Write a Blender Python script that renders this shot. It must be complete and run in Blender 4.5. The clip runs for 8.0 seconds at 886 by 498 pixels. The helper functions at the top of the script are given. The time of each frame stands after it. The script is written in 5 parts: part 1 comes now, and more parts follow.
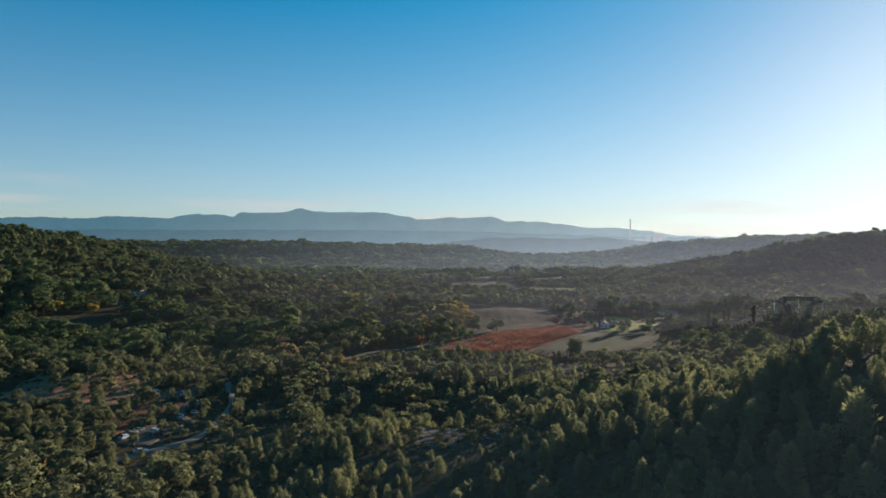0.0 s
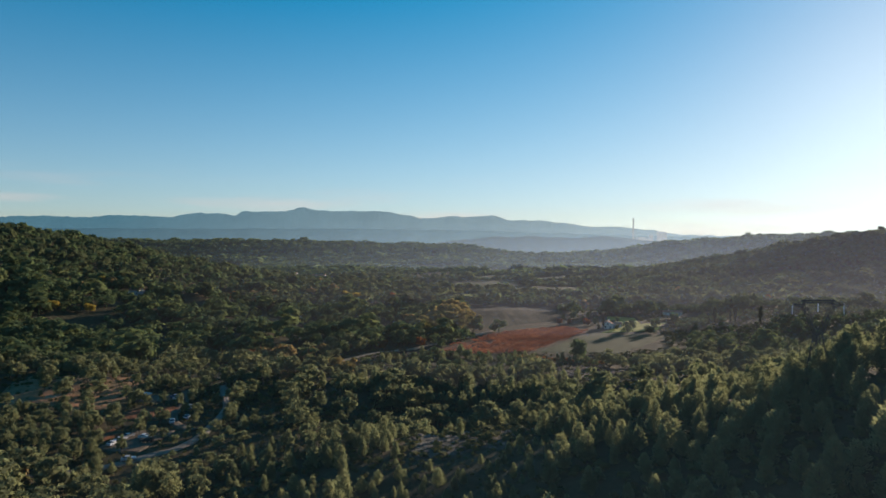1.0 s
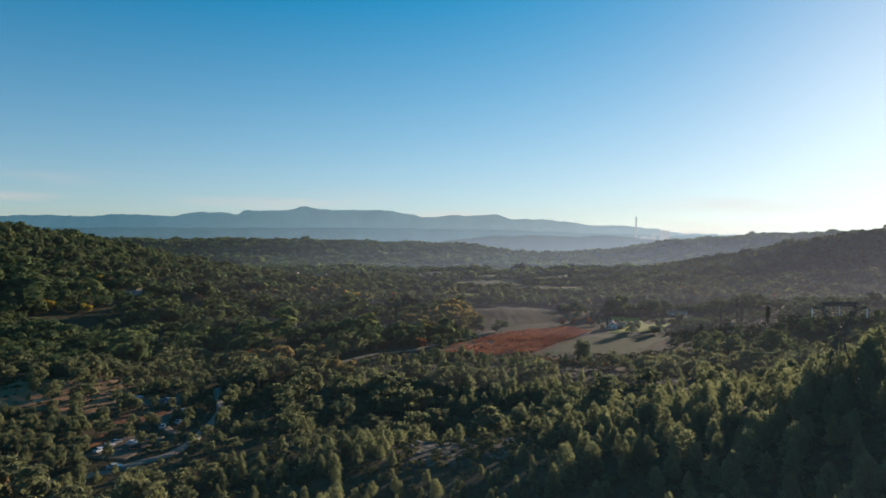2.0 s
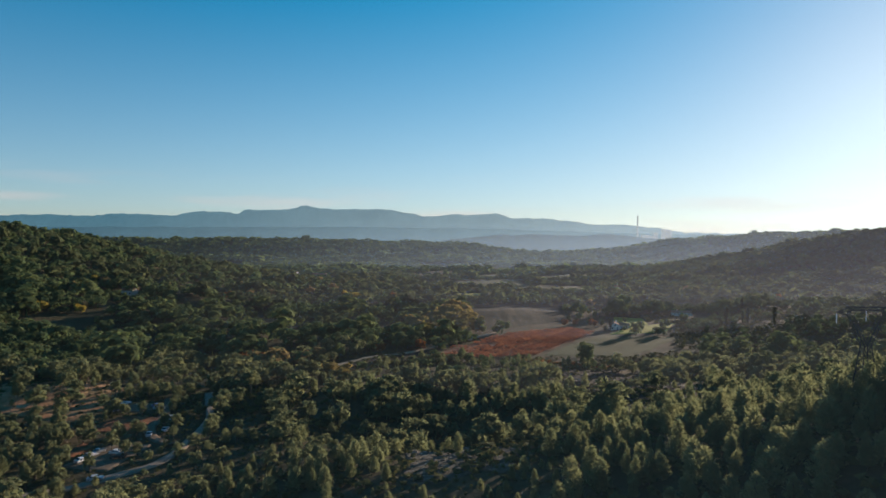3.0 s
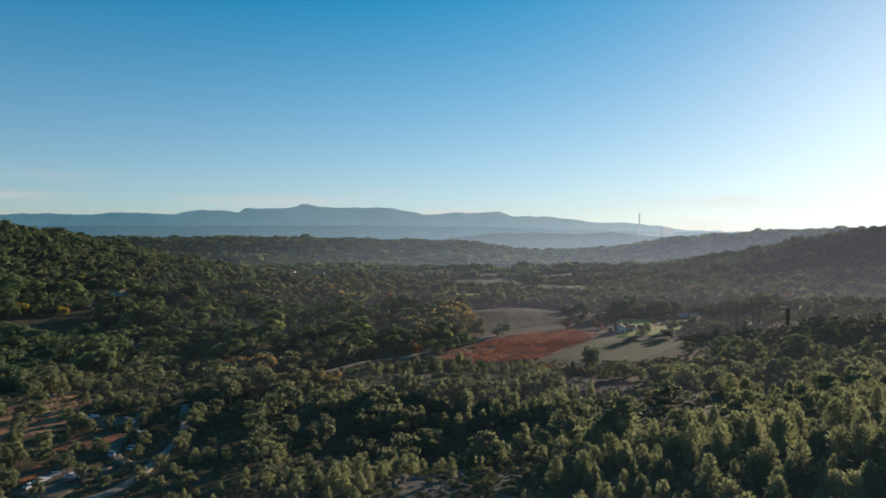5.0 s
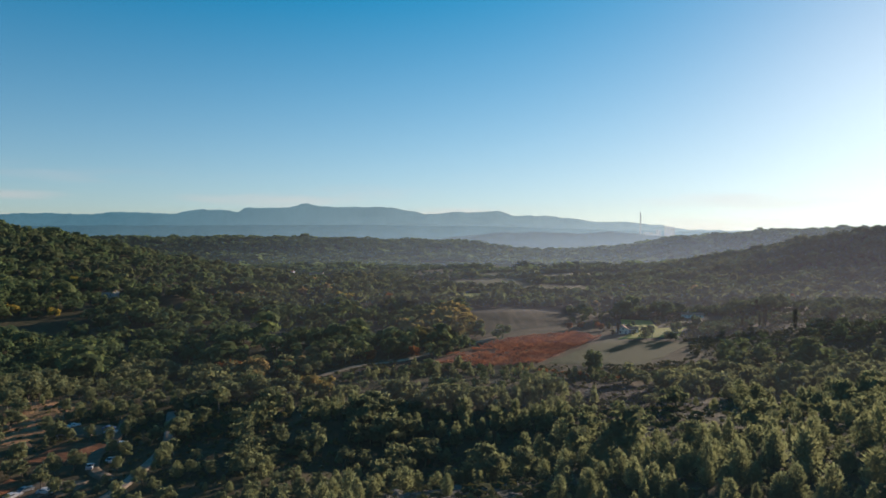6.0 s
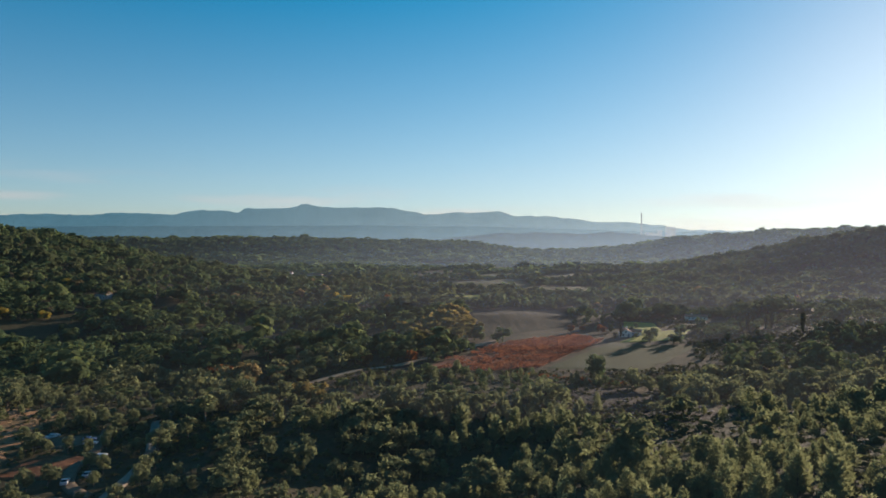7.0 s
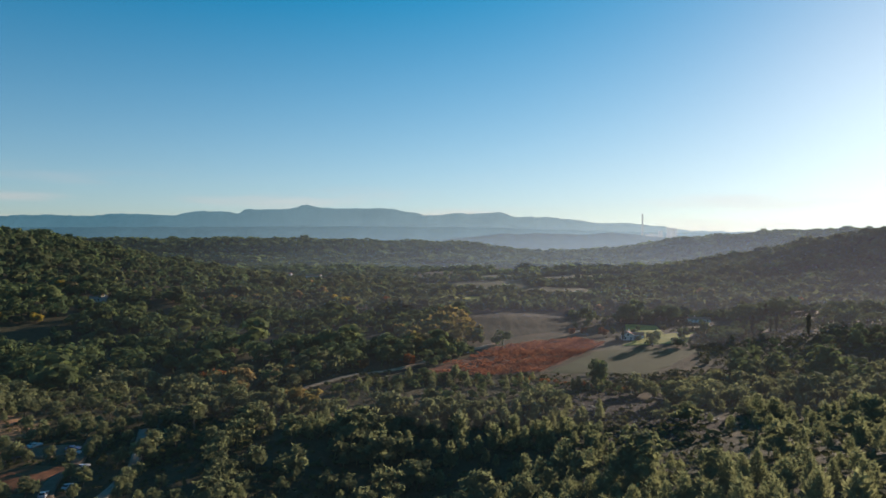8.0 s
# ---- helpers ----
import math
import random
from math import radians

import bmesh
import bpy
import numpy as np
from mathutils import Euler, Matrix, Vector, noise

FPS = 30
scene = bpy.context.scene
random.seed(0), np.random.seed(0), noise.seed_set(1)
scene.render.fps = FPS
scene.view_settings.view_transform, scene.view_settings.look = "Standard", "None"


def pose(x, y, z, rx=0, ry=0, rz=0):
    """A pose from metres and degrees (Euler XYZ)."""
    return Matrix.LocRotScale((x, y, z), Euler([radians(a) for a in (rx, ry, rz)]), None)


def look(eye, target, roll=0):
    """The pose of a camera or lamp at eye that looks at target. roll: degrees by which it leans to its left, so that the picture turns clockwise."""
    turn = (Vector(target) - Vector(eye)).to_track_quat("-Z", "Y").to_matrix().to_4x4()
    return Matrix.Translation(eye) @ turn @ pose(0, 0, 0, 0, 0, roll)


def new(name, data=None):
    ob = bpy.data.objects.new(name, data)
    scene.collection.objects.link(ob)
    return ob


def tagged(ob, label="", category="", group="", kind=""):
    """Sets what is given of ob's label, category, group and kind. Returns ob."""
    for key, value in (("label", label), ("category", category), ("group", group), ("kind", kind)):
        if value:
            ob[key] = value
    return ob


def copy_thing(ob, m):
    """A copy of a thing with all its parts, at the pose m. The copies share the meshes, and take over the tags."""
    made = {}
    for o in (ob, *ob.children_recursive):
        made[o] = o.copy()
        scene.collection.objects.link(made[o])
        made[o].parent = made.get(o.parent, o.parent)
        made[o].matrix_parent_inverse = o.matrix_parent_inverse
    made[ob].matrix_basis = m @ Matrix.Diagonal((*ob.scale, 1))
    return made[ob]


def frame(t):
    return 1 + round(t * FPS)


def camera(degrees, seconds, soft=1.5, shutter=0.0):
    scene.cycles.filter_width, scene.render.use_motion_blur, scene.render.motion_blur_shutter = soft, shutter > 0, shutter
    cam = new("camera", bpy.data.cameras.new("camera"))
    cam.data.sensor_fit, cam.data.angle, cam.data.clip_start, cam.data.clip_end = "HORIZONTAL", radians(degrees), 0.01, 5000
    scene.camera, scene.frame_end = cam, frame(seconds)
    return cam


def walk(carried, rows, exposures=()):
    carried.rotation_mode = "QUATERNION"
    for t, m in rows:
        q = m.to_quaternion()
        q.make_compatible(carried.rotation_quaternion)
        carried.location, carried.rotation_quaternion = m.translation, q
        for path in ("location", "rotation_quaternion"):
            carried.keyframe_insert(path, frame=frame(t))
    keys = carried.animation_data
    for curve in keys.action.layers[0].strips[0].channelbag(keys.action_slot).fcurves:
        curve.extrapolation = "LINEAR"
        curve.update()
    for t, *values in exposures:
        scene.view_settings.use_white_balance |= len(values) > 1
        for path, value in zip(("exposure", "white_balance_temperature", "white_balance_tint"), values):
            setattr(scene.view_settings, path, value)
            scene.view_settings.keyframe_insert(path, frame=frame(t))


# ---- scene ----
# ---- camera: a drone flying forward over the valley at about 9 m/s ----
cam = camera(70.0, 8.0, soft=1.6)
ROWS = [
    (0.0, 0.0, 0.0, 74.0, 0.0, -0.859, 0.0),
    (0.5, 0.39, 4.24, 74.06, 0.113, -0.903, -0.02),
    (1.0, 0.84, 8.08, 74.12, 0.221, -0.958, -0.019),
    (1.5, 1.34, 11.99, 74.07, 0.344, -1.015, -0.004),
    (3.0, 2.74, 25.66, 74.2, 0.54, -1.126, 0.046),
    (3.5, 3.27, 30.83, 74.22, 0.562, -1.176, 0.083),
    (4.0, 3.9, 35.97, 74.28, 0.6, -1.217, 0.116),
    (4.5, 4.55, 40.94, 74.29, 0.62, -1.246, 0.145),
    (6.0, 6.38, 56.43, 74.64, 0.699, -1.337, 0.195),
    (6.5, 7.08, 61.7, 74.69, 0.731, -1.347, 0.226),
    (7.0, 7.78, 66.71, 74.91, 0.76, -1.295, 0.251),
    (7.5, 8.45, 71.03, 75.05, 0.786, -1.232, 0.259),
    (8.0, 8.98, 74.45, 75.19, 0.822, -1.216, 0.247),
]
EXPOSURE = 1.2
walk(cam, [(t, pose(x, y, z, 90 + pitch, roll, yaw)) for t, x, y, z, yaw, pitch, roll in ROWS],
     exposures=[(0.0, EXPOSURE, 7200, 19), (8.0, EXPOSURE, 7200, 19)])

# ---- light: low evening sun ahead and to the right, clear sky ----
SUN_AZ, SUN_EL = 41.0, 10.5          # degrees from +y towards +x, and above the horizon
to_sun = Vector((math.sin(radians(SUN_AZ)) * math.cos(radians(SUN_EL)),
                 math.cos(radians(SUN_AZ)) * math.cos(radians(SUN_EL)), math.sin(radians(SUN_EL))))
world = bpy.data.worlds.new("world")
scene.world = world
world.use_nodes = True
wt = world.node_tree
sky = wt.nodes.new("ShaderNodeTexSky")
sky.sky_type = "NISHITA"
sky.sun_disc = False
sky.sun_elevation, sky.sun_rotation = radians(SUN_EL), radians(SUN_AZ)
sky.altitude, sky.air_density, sky.dust_density, sky.ozone_density = 300, 0.86, 0.32, 4.0
wt.nodes["Background"].inputs["Strength"].default_value = 0.094
deep = wt.nodes.new("ShaderNodeHueSaturation")
where = wt.nodes.new("ShaderNodeTexCoord")
height = wt.nodes.new("ShaderNodeSeparateXYZ")
wt.links.new(where.outputs["Generated"], height.inputs[0])
clearer = wt.nodes.new("ShaderNodeMapRange")
for key, value in (("From Min", 0.0), ("From Max", 0.4), ("To Min", 0.97), ("To Max", 1.31)):
    clearer.inputs[key].default_value = value
wt.links.new(height.outputs[2], clearer.inputs[0])
wt.links.new(clearer.outputs[0], deep.inputs["Saturation"])
deep.inputs["Hue"].default_value = 0.486
wt.links.new(sky.outputs[0], deep.inputs["Color"])
# the glow round the sun saturates softly
knee = wt.nodes.new("ShaderNodeVectorMath")
knee.operation = "MULTIPLY_ADD"
knee.inputs[1].default_value, knee.inputs[2].default_value = (0.16, 0.102, 0.084), (1.0, 1.0, 1.0)
soft_sky = wt.nodes.new("ShaderNodeVectorMath")
soft_sky.operation = "DIVIDE"
wt.links.new(deep.outputs[0], knee.inputs[0])
wt.links.new(deep.outputs[0], soft_sky.inputs[0])
wt.links.new(knee.outputs[0], soft_sky.inputs[1])
# faint wisps of cirrus low over the mountains
flat = wt.nodes.new("ShaderNodeMapping")
flat.inputs["Scale"].default_value = (2.2, 2.2, 26.0)
wt.links.new(where.outputs["Generated"], flat.inputs[0])
wisp = wt.nodes.new("ShaderNodeTexNoise")
wisp.inputs["Scale"].default_value, wisp.inputs["Detail"].default_value = 1.6, 5.0
wt.links.new(flat.outputs[0], wisp.inputs["Vector"])
thin = wt.nodes.new("ShaderNodeMapRange")
for key, value in (("From Min", 0.52), ("From Max", 0.75), ("To Min", 0.0), ("To Max", 0.5)):
    thin.inputs[key].default_value = value
wt.links.new(wisp.outputs["Fac"], thin.inputs[0])
low = wt.nodes.new("ShaderNodeMapRange")
for key, value in (("From Min", 0.035), ("From Max", 0.11), ("To Min", 1.0), ("To Max", 0.0)):
    low.inputs[key].default_value = value
wt.links.new(height.outputs[2], low.inputs[0])
share = wt.nodes.new("ShaderNodeMath")
share.operation = "MULTIPLY"
wt.links.new(thin.outputs[0], share.inputs[0])
wt.links.new(low.outputs[0], share.inputs[1])
veil = wt.nodes.new("ShaderNodeMix")
veil.data_type = "RGBA"
wt.links.new(share.outputs[0], veil.inputs[0])
wt.links.new(soft_sky.outputs[0], veil.inputs[6])
veil.inputs[7].default_value = (3.6, 3.1, 3.0, 1.0)
wt.links.new(veil.outputs[2], wt.nodes["Background"].inputs["Color"])
sun_data = bpy.data.lights.new("sun", "SUN")
sun_data.energy, sun_data.angle, sun_data.color = 3.7, radians(1.0), (1.0, 0.88, 0.74)
sun = new("sun", sun_data)
sun.matrix_world = look((to_sun * 900)[:], (0, 0, 0))


# ---- materials ----
class Nodes:
    """A node material under construction."""

    def __init__(self, name, rough=0.9, metal=0.0, spec=0.2):
        self.mat = bpy.data.materials.new(name)
        self.mat.use_nodes = True
        self.t = self.mat.node_tree
        self.b = self.t.nodes["Principled BSDF"]
        self.out = self.t.nodes["Material Output"]
        self.b.inputs["Roughness"].default_value = rough
        self.b.inputs["Metallic"].default_value = metal
        self.b.inputs["Specular IOR Level"].default_value = spec
        self.pos = self.add("ShaderNodeNewGeometry").outputs["Position"]

    def add(self, kind, **values):
        n = self.t.nodes.new(kind)
        for key, value in values.items():
            n.inputs[key.replace("_", " ")].default_value = value
        return n

    def link(self, a, b):
        self.t.links.new(a, b)

    def noise(self, scale, detail=4.0, rough=0.55, coord=None):
        n = self.add("ShaderNodeTexNoise", Scale=scale, Detail=detail, Roughness=rough)
        self.link(coord or self.pos, n.inputs["Vector"])
        return n.outputs["Fac"]

    def ramp(self, fac, stops):
        n = self.add("ShaderNodeValToRGB")
        els = n.color_ramp.elements
        while len(els) < len(stops):
            els.new(0.5)
        for e, (p, c) in zip(els, stops):
            e.position, e.color = p, (*c, 1.0) if len(c) == 3 else c
        self.link(fac, n.inputs[0])
        return n.outputs["Color"]

    def mix(self, fac, a, b, mode="MIX"):
        n = self.t.nodes.new("ShaderNodeMix")
        n.data_type, n.blend_type = "RGBA", mode
        for sock, v in ((n.inputs[0], fac), (n.inputs[6], a), (n.inputs[7], b)):
            if isinstance(v, (int, float)):
                sock.default_value = v
            elif isinstance(v, tuple):
                sock.default_value = (*v, 1.0)
            else:
                self.link(v, sock)
        return n.outputs[2]

    def color(self, c):
        if isinstance(c, tuple):
            self.b.inputs["Base Color"].default_value = (*c, 1.0)
        else:
            self.link(c, self.b.inputs["Base Color"])
        return self

    def bump(self, fac, distance, strength=1.0):
        n = self.add("ShaderNodeBump", Strength=strength, Distance=distance)
        self.link(fac, n.inputs["Height"])
        self.link(n.outputs[0], self.b.inputs["Normal"])
        return self


def foliage(name, dark, mid, light, lit=0.45, coarse=False):
    """Leaves: varied from tree to tree, clump to clump and leaf to leaf, letting some light through.
    coarse: crowns seen from afar, with broad clumps."""
    m = Nodes(name, 0.9, 0.0, 0.06)
    geo = m.add("ShaderNodeNewGeometry")
    stand = m.ramp(m.noise(0.014, 3.0), [(0.34, dark), (0.5, mid), (0.66, light)])
    tree = m.mix(0.5, m.ramp(m.noise(0.11, 2.0), [(0.3, dark), (0.5, mid), (0.72, light)]), stand)
    clump = m.ramp(m.noise(0.25 if coarse else 0.7, 3.0), [(0.3, dark), (0.55, mid), (0.75, light)])
    c = m.mix(0.35 if coarse else 0.5, tree, clump)
    c = m.mix(0.1 if coarse else 0.18, c, m.ramp(geo.outputs["Random Per Island"], [(0.0, dark), (0.6, mid), (1.0, light)]))
    if not coarse:
        obj = m.add("ShaderNodeObjectInfo")
        c = m.mix(0.25, c, m.ramp(obj.outputs["Random"], [(0.0, dark), (0.5, mid), (1.0, light)]))
    m.color(c)
    thin = m.add("ShaderNodeBsdfTranslucent")
    m.link(m.mix(1.0, c, (1.2, 1.2, 1.05), "MULTIPLY"), thin.inputs["Color"])
    both = m.add("ShaderNodeMixShader", Fac=lit)
    m.link(m.b.outputs[0], both.inputs[1])
    m.link(thin.outputs[0], both.inputs[2])
    m.link(both.outputs[0], m.out.inputs["Surface"])
    return m.mat


M = {}
M["pine"] = foliage("pine needles", (0.082, 0.099, 0.055), (0.160, 0.176, 0.094), (0.234, 0.241, 0.128), 0.62)
M["slope_pine"] = foliage("slope pine needles", (0.039, 0.062, 0.029), (0.095, 0.127, 0.053), (0.180, 0.206, 0.090), 0.5, True)
M["holm"] = foliage("holm oak leaves", (0.035, 0.061, 0.029), (0.078, 0.116, 0.054), (0.157, 0.191, 0.087), 0.5, True)
M["far_leaf"] = foliage("distant woodland leaves", (0.041, 0.060, 0.031), (0.083, 0.103, 0.050), (0.138, 0.149, 0.072), 0.5, True)
M["yellow"] = foliage("yellow autumn leaves", (0.167, 0.132, 0.032), (0.352, 0.264, 0.051), (0.528, 0.411, 0.089), 0.5)
M["ochre"] = foliage("ochre autumn leaves", (0.130, 0.105, 0.059), (0.280, 0.204, 0.095), (0.432, 0.298, 0.127), 0.5)
M["gold"] = foliage("golden-olive broad leaves", (0.100, 0.086, 0.036), (0.249, 0.194, 0.071), (0.451, 0.323, 0.115), 0.48)
M["olive"] = foliage("olive-gold broad leaves", (0.065, 0.065, 0.026), (0.156, 0.137, 0.047), (0.286, 0.227, 0.072), 0.45)
M["russet"] = foliage("russet autumn leaves", (0.10, 0.04, 0.018), (0.22, 0.085, 0.03), (0.34, 0.13, 0.04), 0.5)
M["vine"] = foliage("red vine leaves", (0.111, 0.046, 0.038), (0.278, 0.099, 0.060), (0.465, 0.225, 0.122), 0.45)
M["cypress"] = foliage("cypress scales", (0.014, 0.022, 0.010), (0.024, 0.036, 0.015), (0.04, 0.055, 0.022), 0.2)
M["shrub"] = foliage("garrigue shrubs", (0.035, 0.042, 0.016), (0.07, 0.075, 0.03), (0.13, 0.12, 0.05), 0.3)

m = Nodes("bark", 0.95)
m.color(m.ramp(m.noise(3.0, 5.0), [(0.3, (0.05, 0.04, 0.03)), (0.7, (0.16, 0.13, 0.10))])).bump(m.noise(6.0), 0.05)
M["bark"] = m.mat

m = Nodes("dry scrub ground", 0.97, 0.0, 0.1)
c = m.ramp(m.noise(0.035, 5.0), [(0.32, (0.03, 0.033, 0.016)), (0.5, (0.058, 0.05, 0.027)), (0.68, (0.11, 0.08, 0.047))])
c = m.mix(0.5, c, m.ramp(m.noise(0.45, 6.0, 0.65), [(0.3, (0.022, 0.027, 0.012)), (0.55, (0.055, 0.047, 0.026)), (0.75, (0.1, 0.08, 0.05))]))
m.color(c).bump(m.noise(0.8, 6.0, 0.7), 0.4)
M["ground"] = m.mat

m = Nodes("red earth", 0.97, 0.0, 0.1)
c = m.ramp(m.noise(0.25, 6.0, 0.65), [(0.3, (0.06, 0.032, 0.018)), (0.5, (0.15, 0.066, 0.034)), (0.72, (0.26, 0.115, 0.06))])
m.color(c).bump(m.noise(1.2, 6.0, 0.7), 0.4)
M["red_earth"] = m.mat

m = Nodes("tan terraced earth", 0.97, 0.0, 0.1)
c = m.ramp(m.noise(0.12, 6.0, 0.65), [(0.34, (0.12, 0.088, 0.045)), (0.45, (0.22, 0.14, 0.075)), (0.6, (0.32, 0.165, 0.09)), (0.72, (0.42, 0.29, 0.18))])
m.color(c).bump(m.noise(1.2, 6.0, 0.7), 0.5)
M["terrace"] = m.mat

m = Nodes("pale stony ground", 0.97, 0.0, 0.1)
c = m.ramp(m.noise(0.4, 7.0, 0.7), [(0.3, (0.016, 0.014, 0.011)), (0.5, (0.03, 0.025, 0.02)), (0.7, (0.075, 0.058, 0.048))])
m.color(c).bump(m.noise(1.4, 6.0, 0.7), 0.5)
M["stony"] = m.mat

m = Nodes("grey rock ledges", 0.95, 0.0, 0.1)
k = m.add("ShaderNodeMapping", Scale=(0.35, 0.9, 2.4), Rotation=(0.0, 0.0, 0.5))
m.link(m.pos, k.inputs["Vector"])
c = m.ramp(m.noise(0.9, 7.0, 0.7, k.outputs[0]), [(0.32, (0.032, 0.027, 0.02)), (0.5, (0.09, 0.076, 0.058)), (0.68, (0.20, 0.172, 0.135))])
c = m.mix(0.35, c, m.ramp(m.noise(0.25, 4.0), [(0.4, (0.03, 0.034, 0.018)), (0.6, (0.14, 0.122, 0.098))]))
m.color(c).bump(m.noise(0.9, 7.0, 0.7, k.outputs[0]), 0.8)
M["ledge"] = m.mat

m = Nodes("limestone", 0.9)
m.color(m.ramp(m.noise(0.9, 6.0, 0.65), [(0.3, (0.055, 0.048, 0.038)), (0.65, (0.16, 0.14, 0.112))])).bump(m.noise(2.5, 6.0, 0.7), 0.25)
M["rock"] = m.mat

m = Nodes("meadow grass", 0.95, 0.0, 0.15)
c = m.ramp(m.noise(0.05, 4.0), [(0.3, (0.03, 0.04, 0.013)), (0.55, (0.042, 0.052, 0.017)), (0.75, (0.06, 0.066, 0.023))])
c = m.mix(0.35, c, m.ramp(m.noise(1.1, 6.0, 0.7), [(0.3, (0.02, 0.03, 0.01)), (0.7, (0.064, 0.078, 0.025))]))
m.color(c).bump(m.noise(2.0, 5.0, 0.7), 0.15)
M["meadow"] = m.mat

m = Nodes("fallow field", 0.96, 0.0, 0.1)
c = m.ramp(m.noise(0.03, 5.0, 0.6), [(0.36, (0.01, 0.016, 0.007)), (0.48, (0.019, 0.023, 0.01)), (0.62, (0.036, 0.033, 0.017))])
# furrow streaks; their tan and dark also imitate sunlit and shaded bands
k = m.add("ShaderNodeMapping", Scale=(1.0, 0.09, 1.0), Rotation=(0.0, 0.0, 0.95))
m.link(m.pos, k.inputs["Vector"])
c = m.mix(0.5, c, m.ramp(m.noise(0.16, 5.0, 0.65, k.outputs[0]), [(0.42, (0.007, 0.01, 0.005)), (0.5, (0.02, 0.022, 0.011)), (0.58, (0.06, 0.05, 0.028))]))
m.color(c).bump(m.noise(1.0, 5.0, 0.7), 0.35)
M["fallow"] = m.mat

m = Nodes("bright green crop", 0.95, 0.0, 0.15)
m.color(m.ramp(m.noise(0.12, 6.0, 0.65), [(0.3, (0.15, 0.16, 0.02)), (0.7, (0.29, 0.28, 0.045))])).bump(m.noise(2.0), 0.1)
M["crop"] = m.mat

m = Nodes("vineyard soil", 0.97, 0.0, 0.1)
m.color(m.ramp(m.noise(0.5, 6.0, 0.65), [(0.3, (0.09, 0.04, 0.026)), (0.7, (0.19, 0.08, 0.048))])).bump(m.noise(1.5), 0.2)
M["soil"] = m.mat

m = Nodes("gravel track", 0.95, 0.0, 0.15)
c = m.ramp(m.noise(0.35, 6.0, 0.65), [(0.3, (0.14, 0.11, 0.085)), (0.7, (0.27, 0.22, 0.175))])
m.color(m.mix(0.3, c, m.ramp(m.noise(5.0, 4.0), [(0.3, (0.14, 0.115, 0.09)), (0.7, (0.36, 0.3, 0.24))]))).bump(m.noise(4.0), 0.05)
M["gravel"] = m.mat

m = Nodes("tan dirt road", 0.97, 0.0, 0.1)
c = m.ramp(m.noise(0.3, 6.0, 0.65), [(0.3, (0.17, 0.128, 0.082)), (0.7, (0.34, 0.265, 0.185))])
m.color(c).bump(m.noise(3.0), 0.06)
M["dirt"] = m.mat

m = Nodes("worn asphalt", 0.9, 0.0, 0.25)
c = m.ramp(m.noise(0.3, 6.0, 0.65), [(0.3, (0.08, 0.058, 0.038)), (0.7, (0.16, 0.118, 0.08))])
m.color(c).bump(m.noise(8.0), 0.02)
M["asphalt"] = m.mat

m = Nodes("white plaster", 0.9)
m.color(m.ramp(m.noise(0.8, 5.0), [(0.3, (0.50, 0.475, 0.43)), (0.7, (0.68, 0.66, 0.61))])).bump(m.noise(9.0), 0.01)
M["plaster"] = m.mat
m = Nodes("clay roof tiles", 0.9)
m.color(m.ramp(m.noise(1.5, 5.0, 0.7), [(0.3, (0.22, 0.095, 0.055)), (0.7, (0.42, 0.21, 0.13))])).bump(m.noise(5.0), 0.05)
M["tiles"] = m.mat


def plain(name, c, rough, metal=0.0, spec=0.4, vary=0.12):
    k = Nodes(name, rough, metal, spec)
    lo, hi = tuple(v * (1 - vary) for v in c), tuple(min(1.0, v * (1 + vary)) for v in c)
    k.color(k.ramp(k.noise(2.2, 4.0), [(0.35, lo), (0.65, hi)]))
    return k.mat


M["steel"] = plain("dark weathered steel", (0.06, 0.06, 0.062), 0.8, 0.0, 0.2)
M["porcelain"] = plain("white glazed insulator discs", (0.82, 0.84, 0.84), 0.25, 0.0, 0.6, 0.05)
M["dark_glass"] = plain("dark car glass", (0.02, 0.025, 0.03), 0.08, 0.0, 0.8)
M["tyre"] = plain("black rubber", (0.02, 0.02, 0.02), 0.85)
M["rim"] = plain("silver alloy", (0.5, 0.5, 0.52), 0.35, 0.8)
M["shutter"] = plain("grey-blue painted wood", (0.16, 0.20, 0.24), 0.7)
M["concrete"] = plain("stained concrete", (0.34, 0.33, 0.32), 0.9)
for key, c in (("white", (0.55, 0.56, 0.57)), ("silver", (0.42, 0.43, 0.45)), ("black", (0.025, 0.026, 0.03)),
               ("grey", (0.15, 0.16, 0.17)), ("blue", (0.05, 0.09, 0.2)), ("red", (0.35, 0.03, 0.025))):
    M["paint_" + key] = plain(key + " car paint", c, 0.3, 0.1, 0.6, 0.05)


